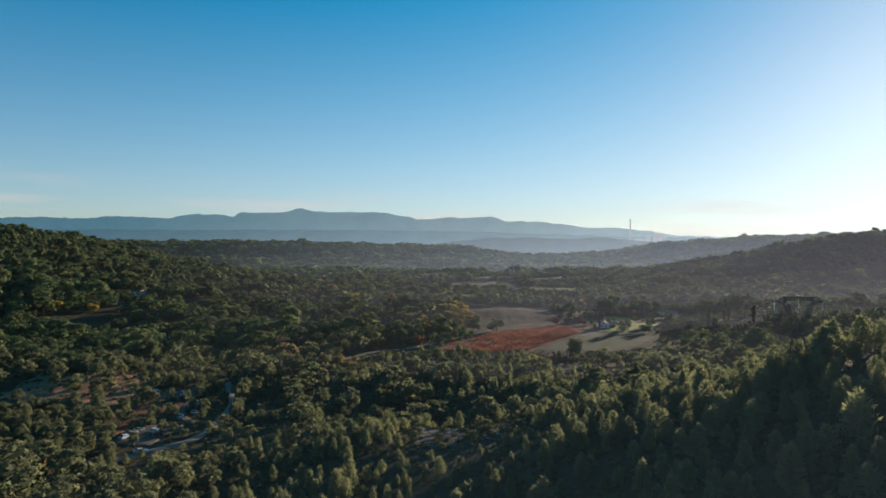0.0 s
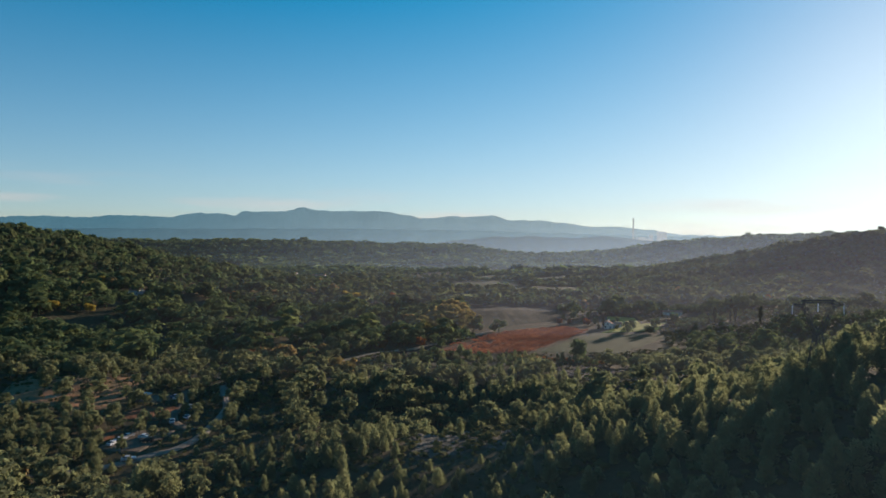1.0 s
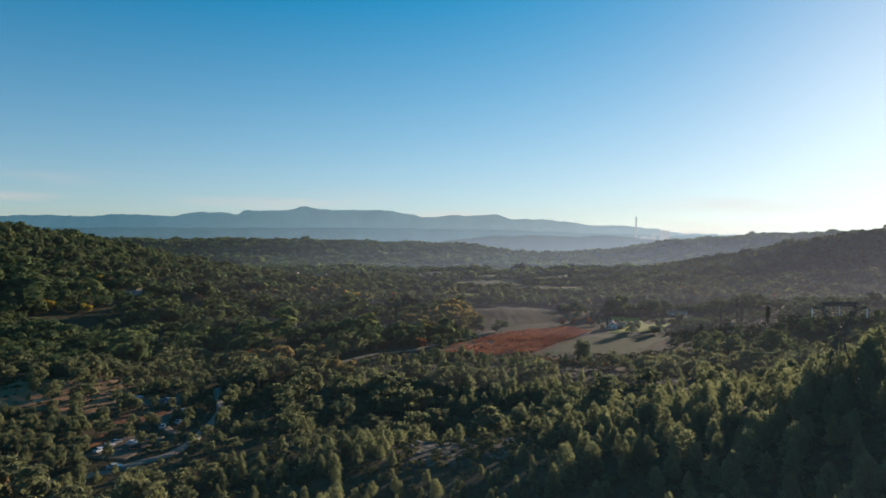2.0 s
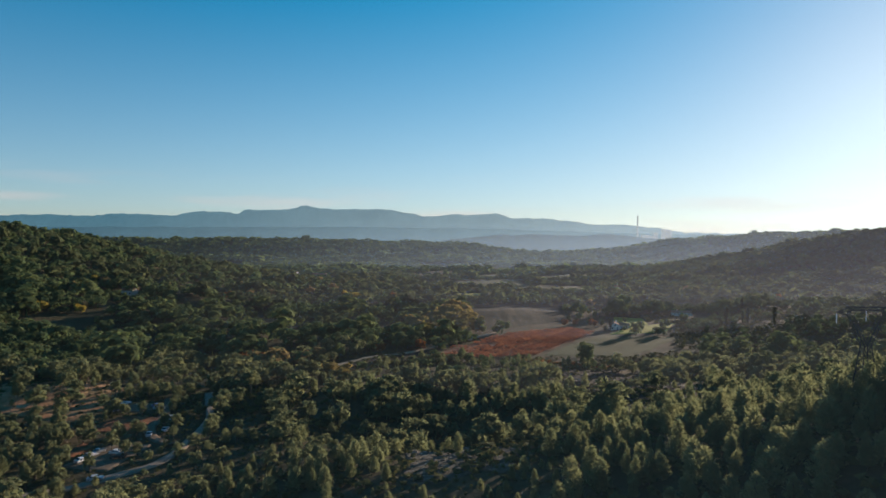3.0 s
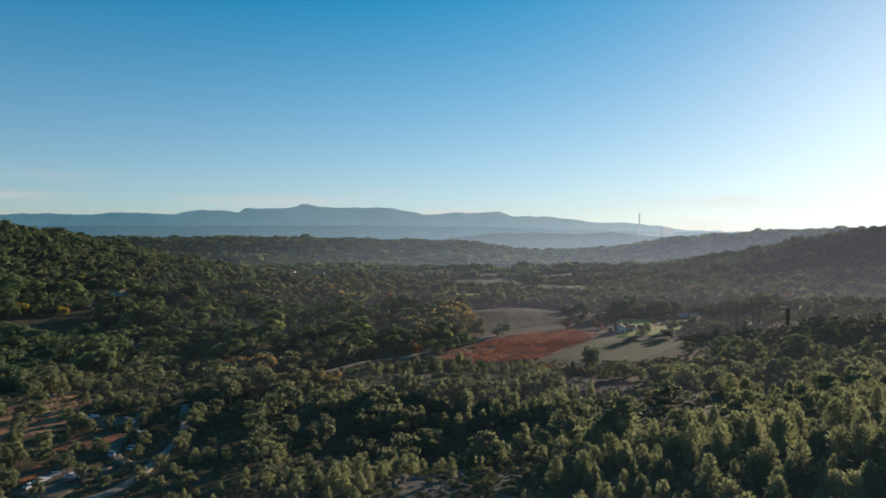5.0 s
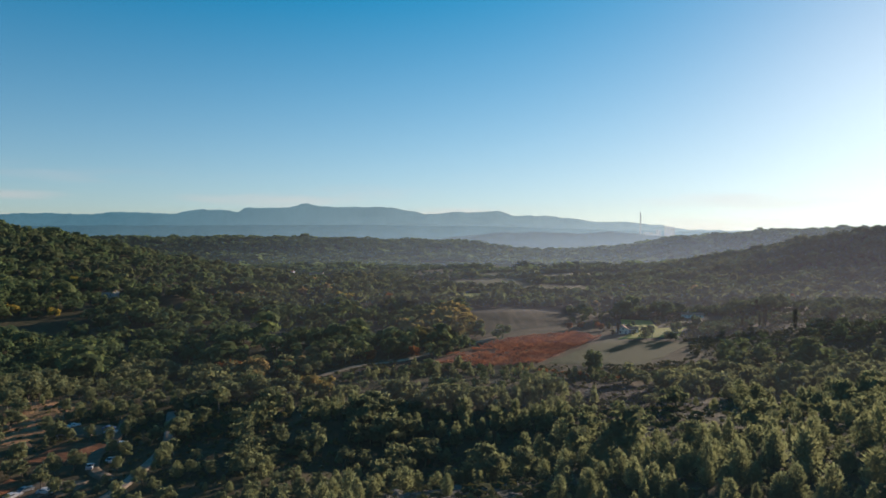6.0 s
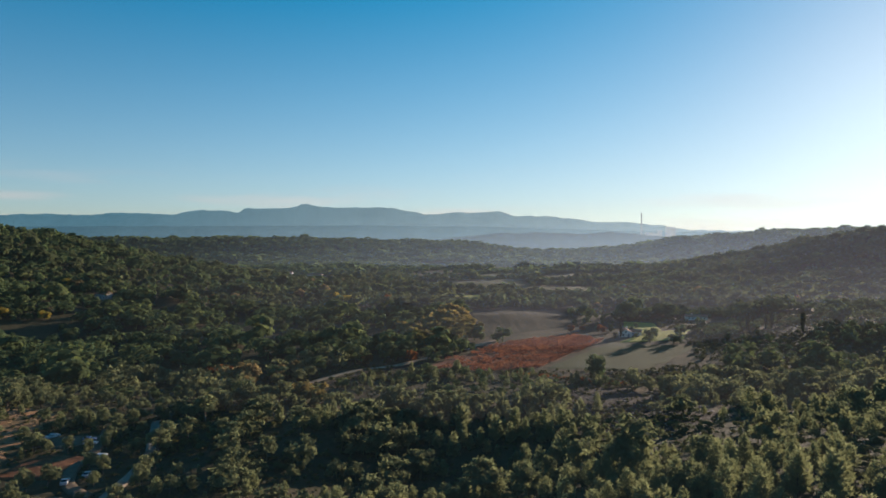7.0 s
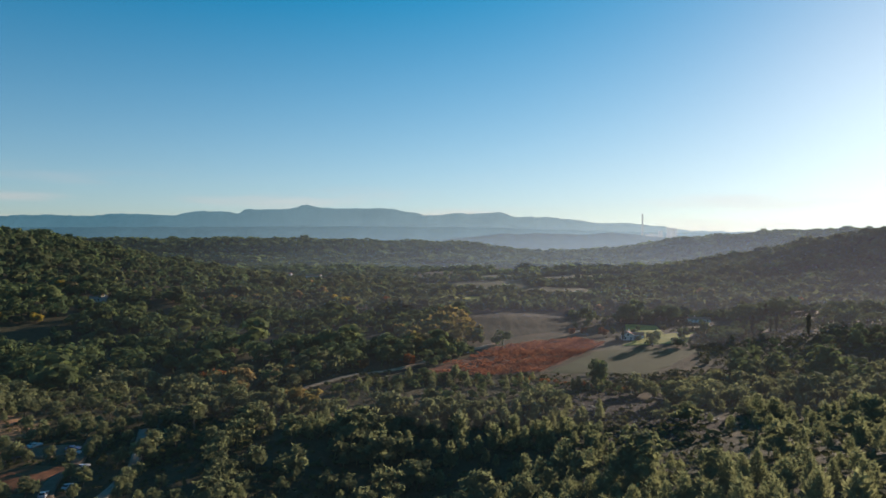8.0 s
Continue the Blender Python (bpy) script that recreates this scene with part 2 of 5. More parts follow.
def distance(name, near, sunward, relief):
    """A far range as through kilometres of air: its slopes take a little light, the haze is a glow painted on them."""
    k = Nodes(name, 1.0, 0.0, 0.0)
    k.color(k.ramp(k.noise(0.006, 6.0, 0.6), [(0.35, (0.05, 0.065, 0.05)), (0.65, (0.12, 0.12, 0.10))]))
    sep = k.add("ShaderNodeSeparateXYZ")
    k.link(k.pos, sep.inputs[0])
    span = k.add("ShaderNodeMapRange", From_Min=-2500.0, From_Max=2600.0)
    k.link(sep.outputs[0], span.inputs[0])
    # haze colour for the surface's own glow, paler towards the sun
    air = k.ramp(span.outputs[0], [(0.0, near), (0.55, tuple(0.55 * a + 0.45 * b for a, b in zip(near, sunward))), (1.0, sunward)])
    # mottled a little, so the glow suggests relief
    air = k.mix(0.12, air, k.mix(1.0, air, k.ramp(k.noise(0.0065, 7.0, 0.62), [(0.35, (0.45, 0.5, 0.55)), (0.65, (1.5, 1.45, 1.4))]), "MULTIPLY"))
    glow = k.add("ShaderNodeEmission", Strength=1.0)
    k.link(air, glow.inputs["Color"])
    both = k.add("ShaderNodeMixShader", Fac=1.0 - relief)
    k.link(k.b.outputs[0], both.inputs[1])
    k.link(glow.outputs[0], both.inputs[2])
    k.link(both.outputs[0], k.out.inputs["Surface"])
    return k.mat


M["range_far"] = distance("mountain range with painted blue haze", (0.03, 0.09, 0.127), (0.172, 0.24, 0.265), 0.15)
M["range_mid"] = distance("far plateau with painted blue haze", (0.019, 0.062, 0.09), (0.126, 0.19, 0.215), 0.15)
M["range_near"] = distance("wooded ridge with painted haze", (0.016, 0.042, 0.058), (0.098, 0.125, 0.142), 0.3)


# ---- mesh helpers ----
def mesh_of(name, verts, faces, material, smooth=False):
    """A mesh from arrays; all faces have the same number of corners."""
    verts, faces = np.asarray(verts, np.float32), np.asarray(faces, np.int32)
    me = bpy.data.meshes.new(name)
    n, k = faces.shape
    me.vertices.add(len(verts))
    me.vertices.foreach_set("co", verts.ravel())
    me.loops.add(n * k)
    me.loops.foreach_set("vertex_index", faces.ravel())
    me.polygons.add(n)
    me.polygons.foreach_set("loop_start", np.arange(n, dtype=np.int32) * k)
    me.polygons.foreach_set("use_smooth", np.full(n, smooth))
    me.materials.append(material)
    me.update(calc_edges=True)
    return me


def part(name, data, parent, material=None, label=""):
    """Links a mesh, or a bmesh, as one object under a thing or a part."""
    if isinstance(data, bmesh.types.BMesh):
        me = bpy.data.meshes.new(name)
        data.to_mesh(me)
        data.free()
        me.materials.append(material)
        data = me
    ob = new(name, data)
    ob.parent = parent
    if label:
        tagged(ob, label)
    return ob


def box(bm, lo, hi, bevel=0.0):
    """A box between two corners, added to bm."""
    size = [b - a for a, b in zip(lo, hi)]
    mid = [(a + b) / 2 for a, b in zip(lo, hi)]
    got = bmesh.ops.create_cube(bm, size=1.0, matrix=Matrix.Translation(mid) @ Matrix.Diagonal((*size, 1)))
    if bevel:
        edges = list({e for v in got["verts"] for e in v.link_edges})
        bmesh.ops.bevel(bm, geom=edges, offset=bevel, segments=2, affect="EDGES")
    return bm


def bar(bm, a, b, r, sides=4):
    """A thin bar from a to b, added to bm."""
    a, b = Vector(a), Vector(b)
    turn = (b - a).to_track_quat("Z", "Y").to_matrix().to_4x4()
    bmesh.ops.create_cone(bm, cap_ends=True, segments=sides, radius1=r, radius2=r, depth=(b - a).length,
                          matrix=Matrix.Translation((a + b) / 2) @ turn)
    return bm


# ---- the lie of the land ----
lattice = np.random.RandomState(5).rand(256, 256)


def vnoise(x, y):
    """Smooth value noise of -1 to 1, one cell a unit."""
    x, y = np.asarray(x, float), np.asarray(y, float)
    i, j = np.floor(x).astype(int), np.floor(y).astype(int)
    u, v = x - i, y - j
    u, v = u * u * (3 - 2 * u), v * v * (3 - 2 * v)
    g = lambda a, b: lattice[a % 256, b % 256]
    return 2 * ((g(i, j) * (1 - u) + g(i + 1, j) * u) * (1 - v) + (g(i, j + 1) * (1 - u) + g(i + 1, j + 1) * u) * v) - 1


def hill(x, y, cx, cy, sx, sy, top, turn=0.0):
    c, s = math.cos(radians(turn)), math.sin(radians(turn))
    dx, dy = x - cx, y - cy
    return top * np.exp(-((dx * c + dy * s) / sx) ** 2 - ((dy * c - dx * s) / sy) ** 2)


def smooth(x, a, b):
    k = np.clip((np.asarray(x, float) - a) / (b - a), 0, 1)
    return k * k * (3 - 2 * k)


# heights of two wooded crests far up the valley, along x
FAR_CREST = ((-4000, -1300, -577, -100, 0, 120, 235, 330, 439, 620), (70, 72, 70, 54, 50, 43, 31, 20, 8, 0))
SIDE_CREST = ((330, 420, 493, 585, 680, 770, 937, 1020, 1104, 1500, 2500), (0, 14, 27, 38, 55, 66, 75, 85, 90, 94, 80))


def land(x, y):
    """The height of the ground."""
    x, y = np.asarray(x, float), np.asarray(y, float)
    z = 5.0 * (1 - smooth(y, 300, 400)) - 10.0 * smooth(y, 700, 1500)
    z = z + hill(x, y, -640, 810, 305, 370, 88) + hill(x, y, -1400, 1150, 420, 420, 40)
    z = z + hill(x, y, 905, 1230, 370, 300, 92) + hill(x, y, 1600, 1450, 420, 420, 55)
    z = z + hill(x, y, 140, 112, 115, 112, 50) + hill(x, y, 330, 150, 140, 160, 22)
    z = z + hill(x, y, 330, 470, 120, 150, 17)
    z = z + hill(x, y, -380, 80, 170, 160, 14)
    # wooded swells far up the valley
    z = z + np.interp(x, *FAR_CREST) * np.exp(-((y - 2350) / 300) ** 2) + np.interp(x, *SIDE_CREST) * np.exp(-((y - 2150) / 260) ** 2)
    z = z + hill(x, y, -166, 288, 32, 26, 2.6)
    # folds of the wooded slope, and the gully below the spur
    fold = smooth(y, 345, 420) * (1 - smooth(y, 640, 800)) * (1 - smooth(x, -110, -20)) * smooth(x, -560, -420)
    z = z + fold * (5.0 * vnoise(x / 78 + 20, y / 46 + 3) + 2.0 * vnoise(x / 33, y / 27 + 70))
    z = z - 12.0 * np.exp(-((x - 8) / 45) ** 2 - ((y - 258) / 34) ** 2) - 6.0 * np.exp(-((x + 268) / 48) ** 2 - ((y - 488) / 40) ** 2)
    flat = 1 - smooth(np.hypot((x - 85) / 1.25, y - 470), 95, 150)
    lots = 1 - smooth(np.hypot(x + 112, (y - 245) / 1.3), 32, 60)
    rough = (1 - 0.95 * flat) * (1 - 0.85 * lots)
    far = smooth(y, 1500, 2200)
    z = z + rough * (2.6 * vnoise(x / 62 + 3.1, y / 62) + 0.8 * vnoise(x / 19, y / 19 + 7.7)) + far * 4 * vnoise(x / 170, y / 110 + 40)
    return z


def ground_sheet():
    s = np.linspace(-1, 1, 310)
    xs = 4600 * np.sinh(5 * s) / math.sinh(5)
    s = np.linspace(-0.62, 1, 310)
    ys = 190 + 4790 * np.sinh(5 * s) / math.sinh(5)
    gx, gy = np.meshgrid(xs, ys)
    v = np.stack([gx, gy, land(gx, gy)], -1).reshape(-1, 3)
    n, k = len(xs), len(ys)
    a = (np.arange(k - 1)[:, None] * n + np.arange(n - 1)).ravel()
    f = np.stack([a, a + 1, a + 1 + n, a + n], 1)
    ob = new("ground", mesh_of("ground", v, f, M["ground"], True))
    return tagged(ob, "dry scrubby valley ground with hills on both sides", "ground", kind="structure")


ground_sheet()


def parcel(name, corners, material, label, lift=0.3, n=24, wobble=1.5):
    """A field: a four-cornered patch lying on the land, with a slightly uneven edge."""
    (ax, ay), (bx, by), (cx, cy), (dx, dy) = corners
    u, v = np.meshgrid(np.linspace(0, 1, n), np.linspace(0, 1, n))
    x = (1 - u) * (1 - v) * ax + u * (1 - v) * bx + u * v * cx + (1 - u) * v * dx
    y = (1 - u) * (1 - v) * ay + u * (1 - v) * by + u * v * cy + (1 - u) * v * dy
    x, y = x + wobble * vnoise(x / 9, y / 9), y + wobble * vnoise(x / 9 + 50, y / 9)
    rim = np.minimum(np.minimum(u, 1 - u), np.minimum(v, 1 - v))
    z = land(x, y) + np.where(rim < 1e-6, -0.4, lift)
    a = (np.arange(n - 1)[:, None] * n + np.arange(n - 1)).ravel()
    ob = new(name, mesh_of(name, np.stack([x, y, z], -1).reshape(-1, 3), np.stack([a, a + 1, a + 1 + n, a + n], 1), material, True))
    return tagged(ob, label, "field", kind="structure")


def line_of(points, step=2.0):
    """A smooth line through a few points of the plan."""
    p = np.array([points[0], *points, points[-1]], float)
    out = []
    for i in range(1, len(p) - 2):
        k = max(2, int(np.linalg.norm(p[i + 1] - p[i]) / step))
        for t in np.arange(k) / k:
            out.append(0.5 * (2 * p[i] + (p[i + 1] - p[i - 1]) * t + (2 * p[i - 1] - 5 * p[i] + 4 * p[i + 1] - p[i + 2]) * t * t
                              + (3 * p[i] - p[i - 1] - 3 * p[i + 1] + p[i + 2]) * t ** 3))
    return np.array(out + [p[-1]])


def ribbon(name, points, width, material, label, lift=0.35):
    """A road or track lying on the land."""
    c = line_of(points)
    d = np.gradient(c, axis=0)
    d /= np.linalg.norm(d, axis=1)[:, None]
    side = np.stack([d[:, 1], -d[:, 0]], 1)
    k = np.array([-0.56, -0.5, -0.2, 0.2, 0.5, 0.56])
    w = width * (1 + 0.12 * vnoise(c[:, 0] / 7, c[:, 1] / 7))
    p = c[:, None] + side[:, None] * k[None, :, None] * w[:, None, None]
    mid = land(c[:, 0], c[:, 1])
    z = np.maximum(land(p[..., 0], p[..., 1]), mid[:, None] - 0.5) + lift
    z[:, [0, -1]] -= 0.9
    n, q = p.shape[:2]
    a = (np.arange(n - 1)[:, None] * q + np.arange(q - 1)).ravel()
    ob = new(name, mesh_of(name, np.concatenate([p, z[..., None]], -1).reshape(-1, 3), np.stack([a, a + 1, a + 1 + q, a + q], 1), material, True))
    tagged(ob, label, "road", kind="structure")
    return c, width


def inside(x, y, poly):
    """Whether points of the plan lie in a polygon."""
    hit = np.zeros(np.shape(x), bool)
    for (ax, ay), (bx, by) in zip(poly, poly[1:] + poly[:1]):
        if ay != by:
            hit ^= ((ay > y) != (by > y)) & (x < (bx - ax) * (y - ay) / (by - ay) + ax)
    return hit


# ---- fields, roads and bare ground ----
VINES = [(22, 408), (55, 417), (114, 506), (98, 531)]
VINES_TIP = [(-12, 417), (22, 408), (98, 531), (46, 502)]
MEADOW = [(56, 416), (114, 408), (168, 474), (116, 503)]
FALLOW = [(24, 513), (102, 574), (128, 700), (20, 672)]
GREENS = [(134, 520), (166, 545), (176, 592), (150, 600)]
GREENS_B = [(120, 497), (166, 500), (190, 545), (150, 540)]
STRIP = [(185, 566), (300, 584), (300, 592), (182, 576)]
CROP = [(8, 735), (42, 735), (46, 872), (6, 872)]
CROP_B = [(-40, 960), (120, 960), (140, 1180), (-60, 1180)]
CROP_C = [(100, 850), (200, 850), (215, 1000), (90, 1000)]
CROP_D = [(180, 1130), (330, 1130), (340, 1330), (170, 1330)]
CROP_E = [(-60, 1240), (140, 1240), (150, 1390), (-90, 1390)]
HOLLOW = [(-204, 612), (-152, 556), (-84, 482), (-130, 484)]
FAR_FIELD = [(-275, 1075), (-190, 1075), (-190, 1330), (-305, 1330)]
BARE = [(60, 370), (90, 368), (110, 288), (64, 260)]
BARE_B = [(-8, 174), (20, 178), (25, 216), (-8, 220)]
HOLLOW_B = [(-262, 446), (-222, 458), (-262, 535), (-318, 496)]
LOT = [(-112, 209), (-95, 207), (-95, 232), (-108, 230)]
LOT_B = [(-131, 266), (-116, 266), (-108, 278), (-130, 281)]
EARTH = [(-190, 262), (-128, 250), (-134, 300), (-200, 312)]
EARTH_B = [(-119, 216), (-113, 215), (-111, 228), (-118, 230)]
EARTH_C = [(-122, 240), (-106, 243), (-105, 259), (-121, 262)]

parcel("vineyard_soil", VINES, M["soil"], "reddish tilled vineyard soil between vine rows")
parcel("vineyard_soil", VINES_TIP, M["soil"], "reddish tilled vineyard soil between vine rows")
parcel("meadow", MEADOW, M["meadow"], "mown olive-green meadow beside the red vineyard")
parcel("fallow_field", FALLOW, M["fallow"], "brown fallow field behind the vineyard")
parcel("lawn", GREENS, M["crop"], "bright green sunlit strip of grass")
parcel("lawn", GREENS_B, M["crop"], "bright green sunlit strip of grass")
parcel("grass_strip", STRIP, M["meadow"], "pale grassy strip along a hedge")
parcel("crop_field", CROP, M["crop"], "small bright green crop field among trees")
parcel("crop_field", CROP_B, M["meadow"], "distant pale green field")
parcel("crop_field", CROP_C, M["meadow"], "distant dull green field")
parcel("crop_field", CROP_D, M["meadow"], "distant dull green field beyond the hedges")
parcel("crop_field", CROP_E, M["meadow"], "distant pale green field beyond the hedges")
parcel("clearing", HOLLOW, M["fallow"], "brown clearing in the wood on the slope")
parcel("stubble_field", FAR_FIELD, M["fallow"], "distant pale stubble field")
parcel("bare_ground", BARE, M["stony"], "bare stony clearing with low scrub")
parcel("bare_ground", BARE_B, M["ledge"], "grey rocky outcrop clearing among pines", wobble=4, n=40)
parcel("parking_lot", LOT, M["asphalt"], "small gravelled car park among pines")
parcel("parking_lot", LOT_B, M["asphalt"], "grey car park surface among pines", wobble=3)
parcel("earth_bank", EARTH, M["terrace"], "terraced bare ground with dry grass", wobble=5)
parcel("earth_bank", EARTH_B, M["red_earth"], "red earth bank beside the car park", wobble=2, lift=0.8)
parcel("earth_bank", EARTH_C, M["red_earth"], "red earth bank between two car parks", wobble=2, lift=0.5)

ROADS = [
    ribbon("road", [(-101, 297), (-95, 281), (-88, 264), (-85.5, 253), (-84, 238), (-83.5, 222), (-86, 211), (-92, 204), (-100, 195), (-114, 187), (-135, 178)], 3.1,
           M["gravel"], "pale winding track through the pines"),
    ribbon("track", [(-114, 288), (-110, 277), (-105, 261), (-104, 250), (-98, 238), (-88, 230)], 3.6, M["asphalt"], "grey track from the car park", 0.5),
    ribbon("road", [(-96, 352), (-76, 364), (-62, 388), (-42, 411), (-23, 426), (2, 460), (17, 480), (40, 512)], 3.4,
           M["dirt"], "pale dirt road along the vineyard"),
    ribbon("track", [(-84, 352), (-62, 372), (-48, 392), (-30, 411), (-8, 432)], 3.0, M["stony"], "grassy verge track beside the road"),
]
BALK = [(50, 412), (62, 412), (124, 500), (108, 520)]
HEADLAND = [(46, 506), (98, 533), (116, 520), (122, 575), (104, 580), (60, 545)]
OPEN = [BALK, HEADLAND, VINES, VINES_TIP, MEADOW, FALLOW, GREENS, GREENS_B, STRIP, CROP, CROP_B, CROP_C, CROP_D, CROP_E, HOLLOW, FAR_FIELD, LOT, LOT_B, EARTH_B, EARTH_C]
THIN = [[(58, 372), (88, 370), (114, 300), (102, 258), (62, 252), (58, 300)], [(-11, 172), (22, 175), (29, 220), (-12, 224)], EARTH,
        [(-104, 182), (-74, 184), (-58, 222), (-58, 246), (-76, 268), (-80, 250), (-80, 215), (-88, 203)], HOLLOW_B]
SPARSE = [(150, 430), (240, 380), (420, 420), (420, 600), (300, 610), (180, 560)]
VERGE = [(-100, 350), (-64, 342), (24, 396), (-12, 414), (-40, 412), (-66, 386)]
GARDEN = [(96, 500), (172, 490), (200, 545), (236, 578), (236, 612), (180, 612), (110, 545)]
EDGE = [(16, 384), (60, 370), (118, 364), (150, 398), (178, 452), (186, 492), (168, 484), (116, 412), (54, 424), (20, 418), (-14, 424), (-14, 410)]


# ---- tree shapes, as arrays ----
def leaves(rng, centres, radii, count, size, whole=0.0, jitter=0.5, upward=0.0):
    """Many small three-cornered leaf sprays on and in a set of puffs; returns vertices and triangles.
    whole: how far the sprays turn outward from the crown rather than from their puff."""
    weight = radii.prod(1) ** 0.66
    which = rng.choice(len(centres), count, p=weight / weight.sum())
    n = rng.normal(size=(count, 3))
    n /= np.linalg.norm(n, axis=1)[:, None]
    n[:, 2] = np.where(n[:, 2] < -0.35, -n[:, 2], n[:, 2])
    r = rng.uniform(0.35, 1.25, count)[:, None]
    c = centres[which] + n * r * radii[which]
    out = c - centres.mean(0) * (1, 1, 0.85)
    out /= np.linalg.norm(out, axis=1)[:, None] + 1e-6
    q = (1 - whole) * n + whole * out + jitter * rng.normal(size=(count, 3))
    q /= np.linalg.norm(q, axis=1)[:, None]
    a = np.cross(q, rng.normal(size=(count, 3)))
    a /= np.linalg.norm(a, axis=1)[:, None]
    if upward:
        a = a * (1 - upward) + upward * (n * 0.5 + (0, 0, 0.9))
        a /= np.linalg.norm(a, axis=1)[:, None]
    b = np.cross(q, a)
    b /= np.linalg.norm(b, axis=1)[:, None] + 1e-6
    s = size * rng.uniform(0.7, 1.65, count)[:, None]
    tip, half = 1 + 0.9 * upward, 0.75 - 0.48 * upward
    v = np.stack([c + tip * a * s, c + (-0.5 * a + half * b) * s, c + (-0.5 * a - half * b) * s], 1).reshape(-1, 3)
    return v, np.arange(count * 3).reshape(-1, 3)


def plumes(rng, count, size, lean):
    """Upswept needle plumes filling a ragged cone one unit high; returns vertices and triangles."""
    z = 0.16 + 0.84 * rng.beta(1.15, 1.7, count)
    t = rng.uniform(0, 2 * math.pi, count)
    girth, turn = rng.uniform(0.85, 1.2), rng.uniform(0, 6.28, 4)
    ragged = 1 + 0.2 * np.sin(3 * t + 7 * z + turn[0]) + 0.16 * np.sin(5 * t - 13 * z + turn[1]) + 0.12 * np.sin(2 * t + 29 * z + turn[2])
    wide = girth * 0.25 * np.clip(1 - ((z - 0.14) / 0.88) ** 2.0, 0.0, 1) ** 0.75 * np.clip((z - 0.08) / 0.16, 0.4, 1) * ragged + 0.012
    far = rng.uniform(0.12, 1, count) ** 0.55
    radial = np.stack([np.cos(t), np.sin(t), np.zeros(count)], 1)
    c = radial * (wide * far)[:, None]
    c[:, 0] += lean[0] * z
    c[:, 1] += lean[1] * z
    c[:, 2] = z - 0.06 * far * (1 - z) + 0.03 * np.sin(3 * t + turn[3])
    a = radial * 0.55 + (0, 0, 0.75) + 0.28 * rng.normal(size=(count, 3))
    a /= np.linalg.norm(a, axis=1)[:, None]
    q = radial + (0, 0, 0.45) + 0.3 * rng.normal(size=(count, 3))
    b = np.cross(q, a)
    b /= np.linalg.norm(b, axis=1)[:, None] + 1e-6
    s = size * rng.uniform(0.7, 1.5, count)[:, None]
    v = np.stack([c + 1.3 * a * s, c + (-0.5 * a + 0.42 * b) * s, c + (-0.5 * a - 0.42 * b) * s], 1).reshape(-1, 3)
    return v, np.arange(count * 3).reshape(-1, 3)


def limb(a, b, r0, r1, sides=5):
    a, b = np.array(a, float), np.array(b, float)
    d = (b - a) / np.linalg.norm(b - a)
    u = np.cross(d, (0.3, 0.9, 0.1))
    u /= np.linalg.norm(u)
    w = np.cross(d, u)
    t = np.arange(sides) * 2 * math.pi / sides
    ring = np.cos(t)[:, None] * u + np.sin(t)[:, None] * w
    v = np.concatenate([a + ring * r0, b + ring * r1])
    i = np.arange(sides)
    j = (i + 1) % sides
    return v, np.concatenate([np.stack([i, j, j + sides], 1), np.stack([i, j + sides, i + sides], 1)])


def joined(pieces):
    vs, fs, k = [], [], 0
    for v, f in pieces:
        vs.append(v), fs.append(f + k)
        k += len(v)
    return np.concatenate(vs), np.concatenate(fs)


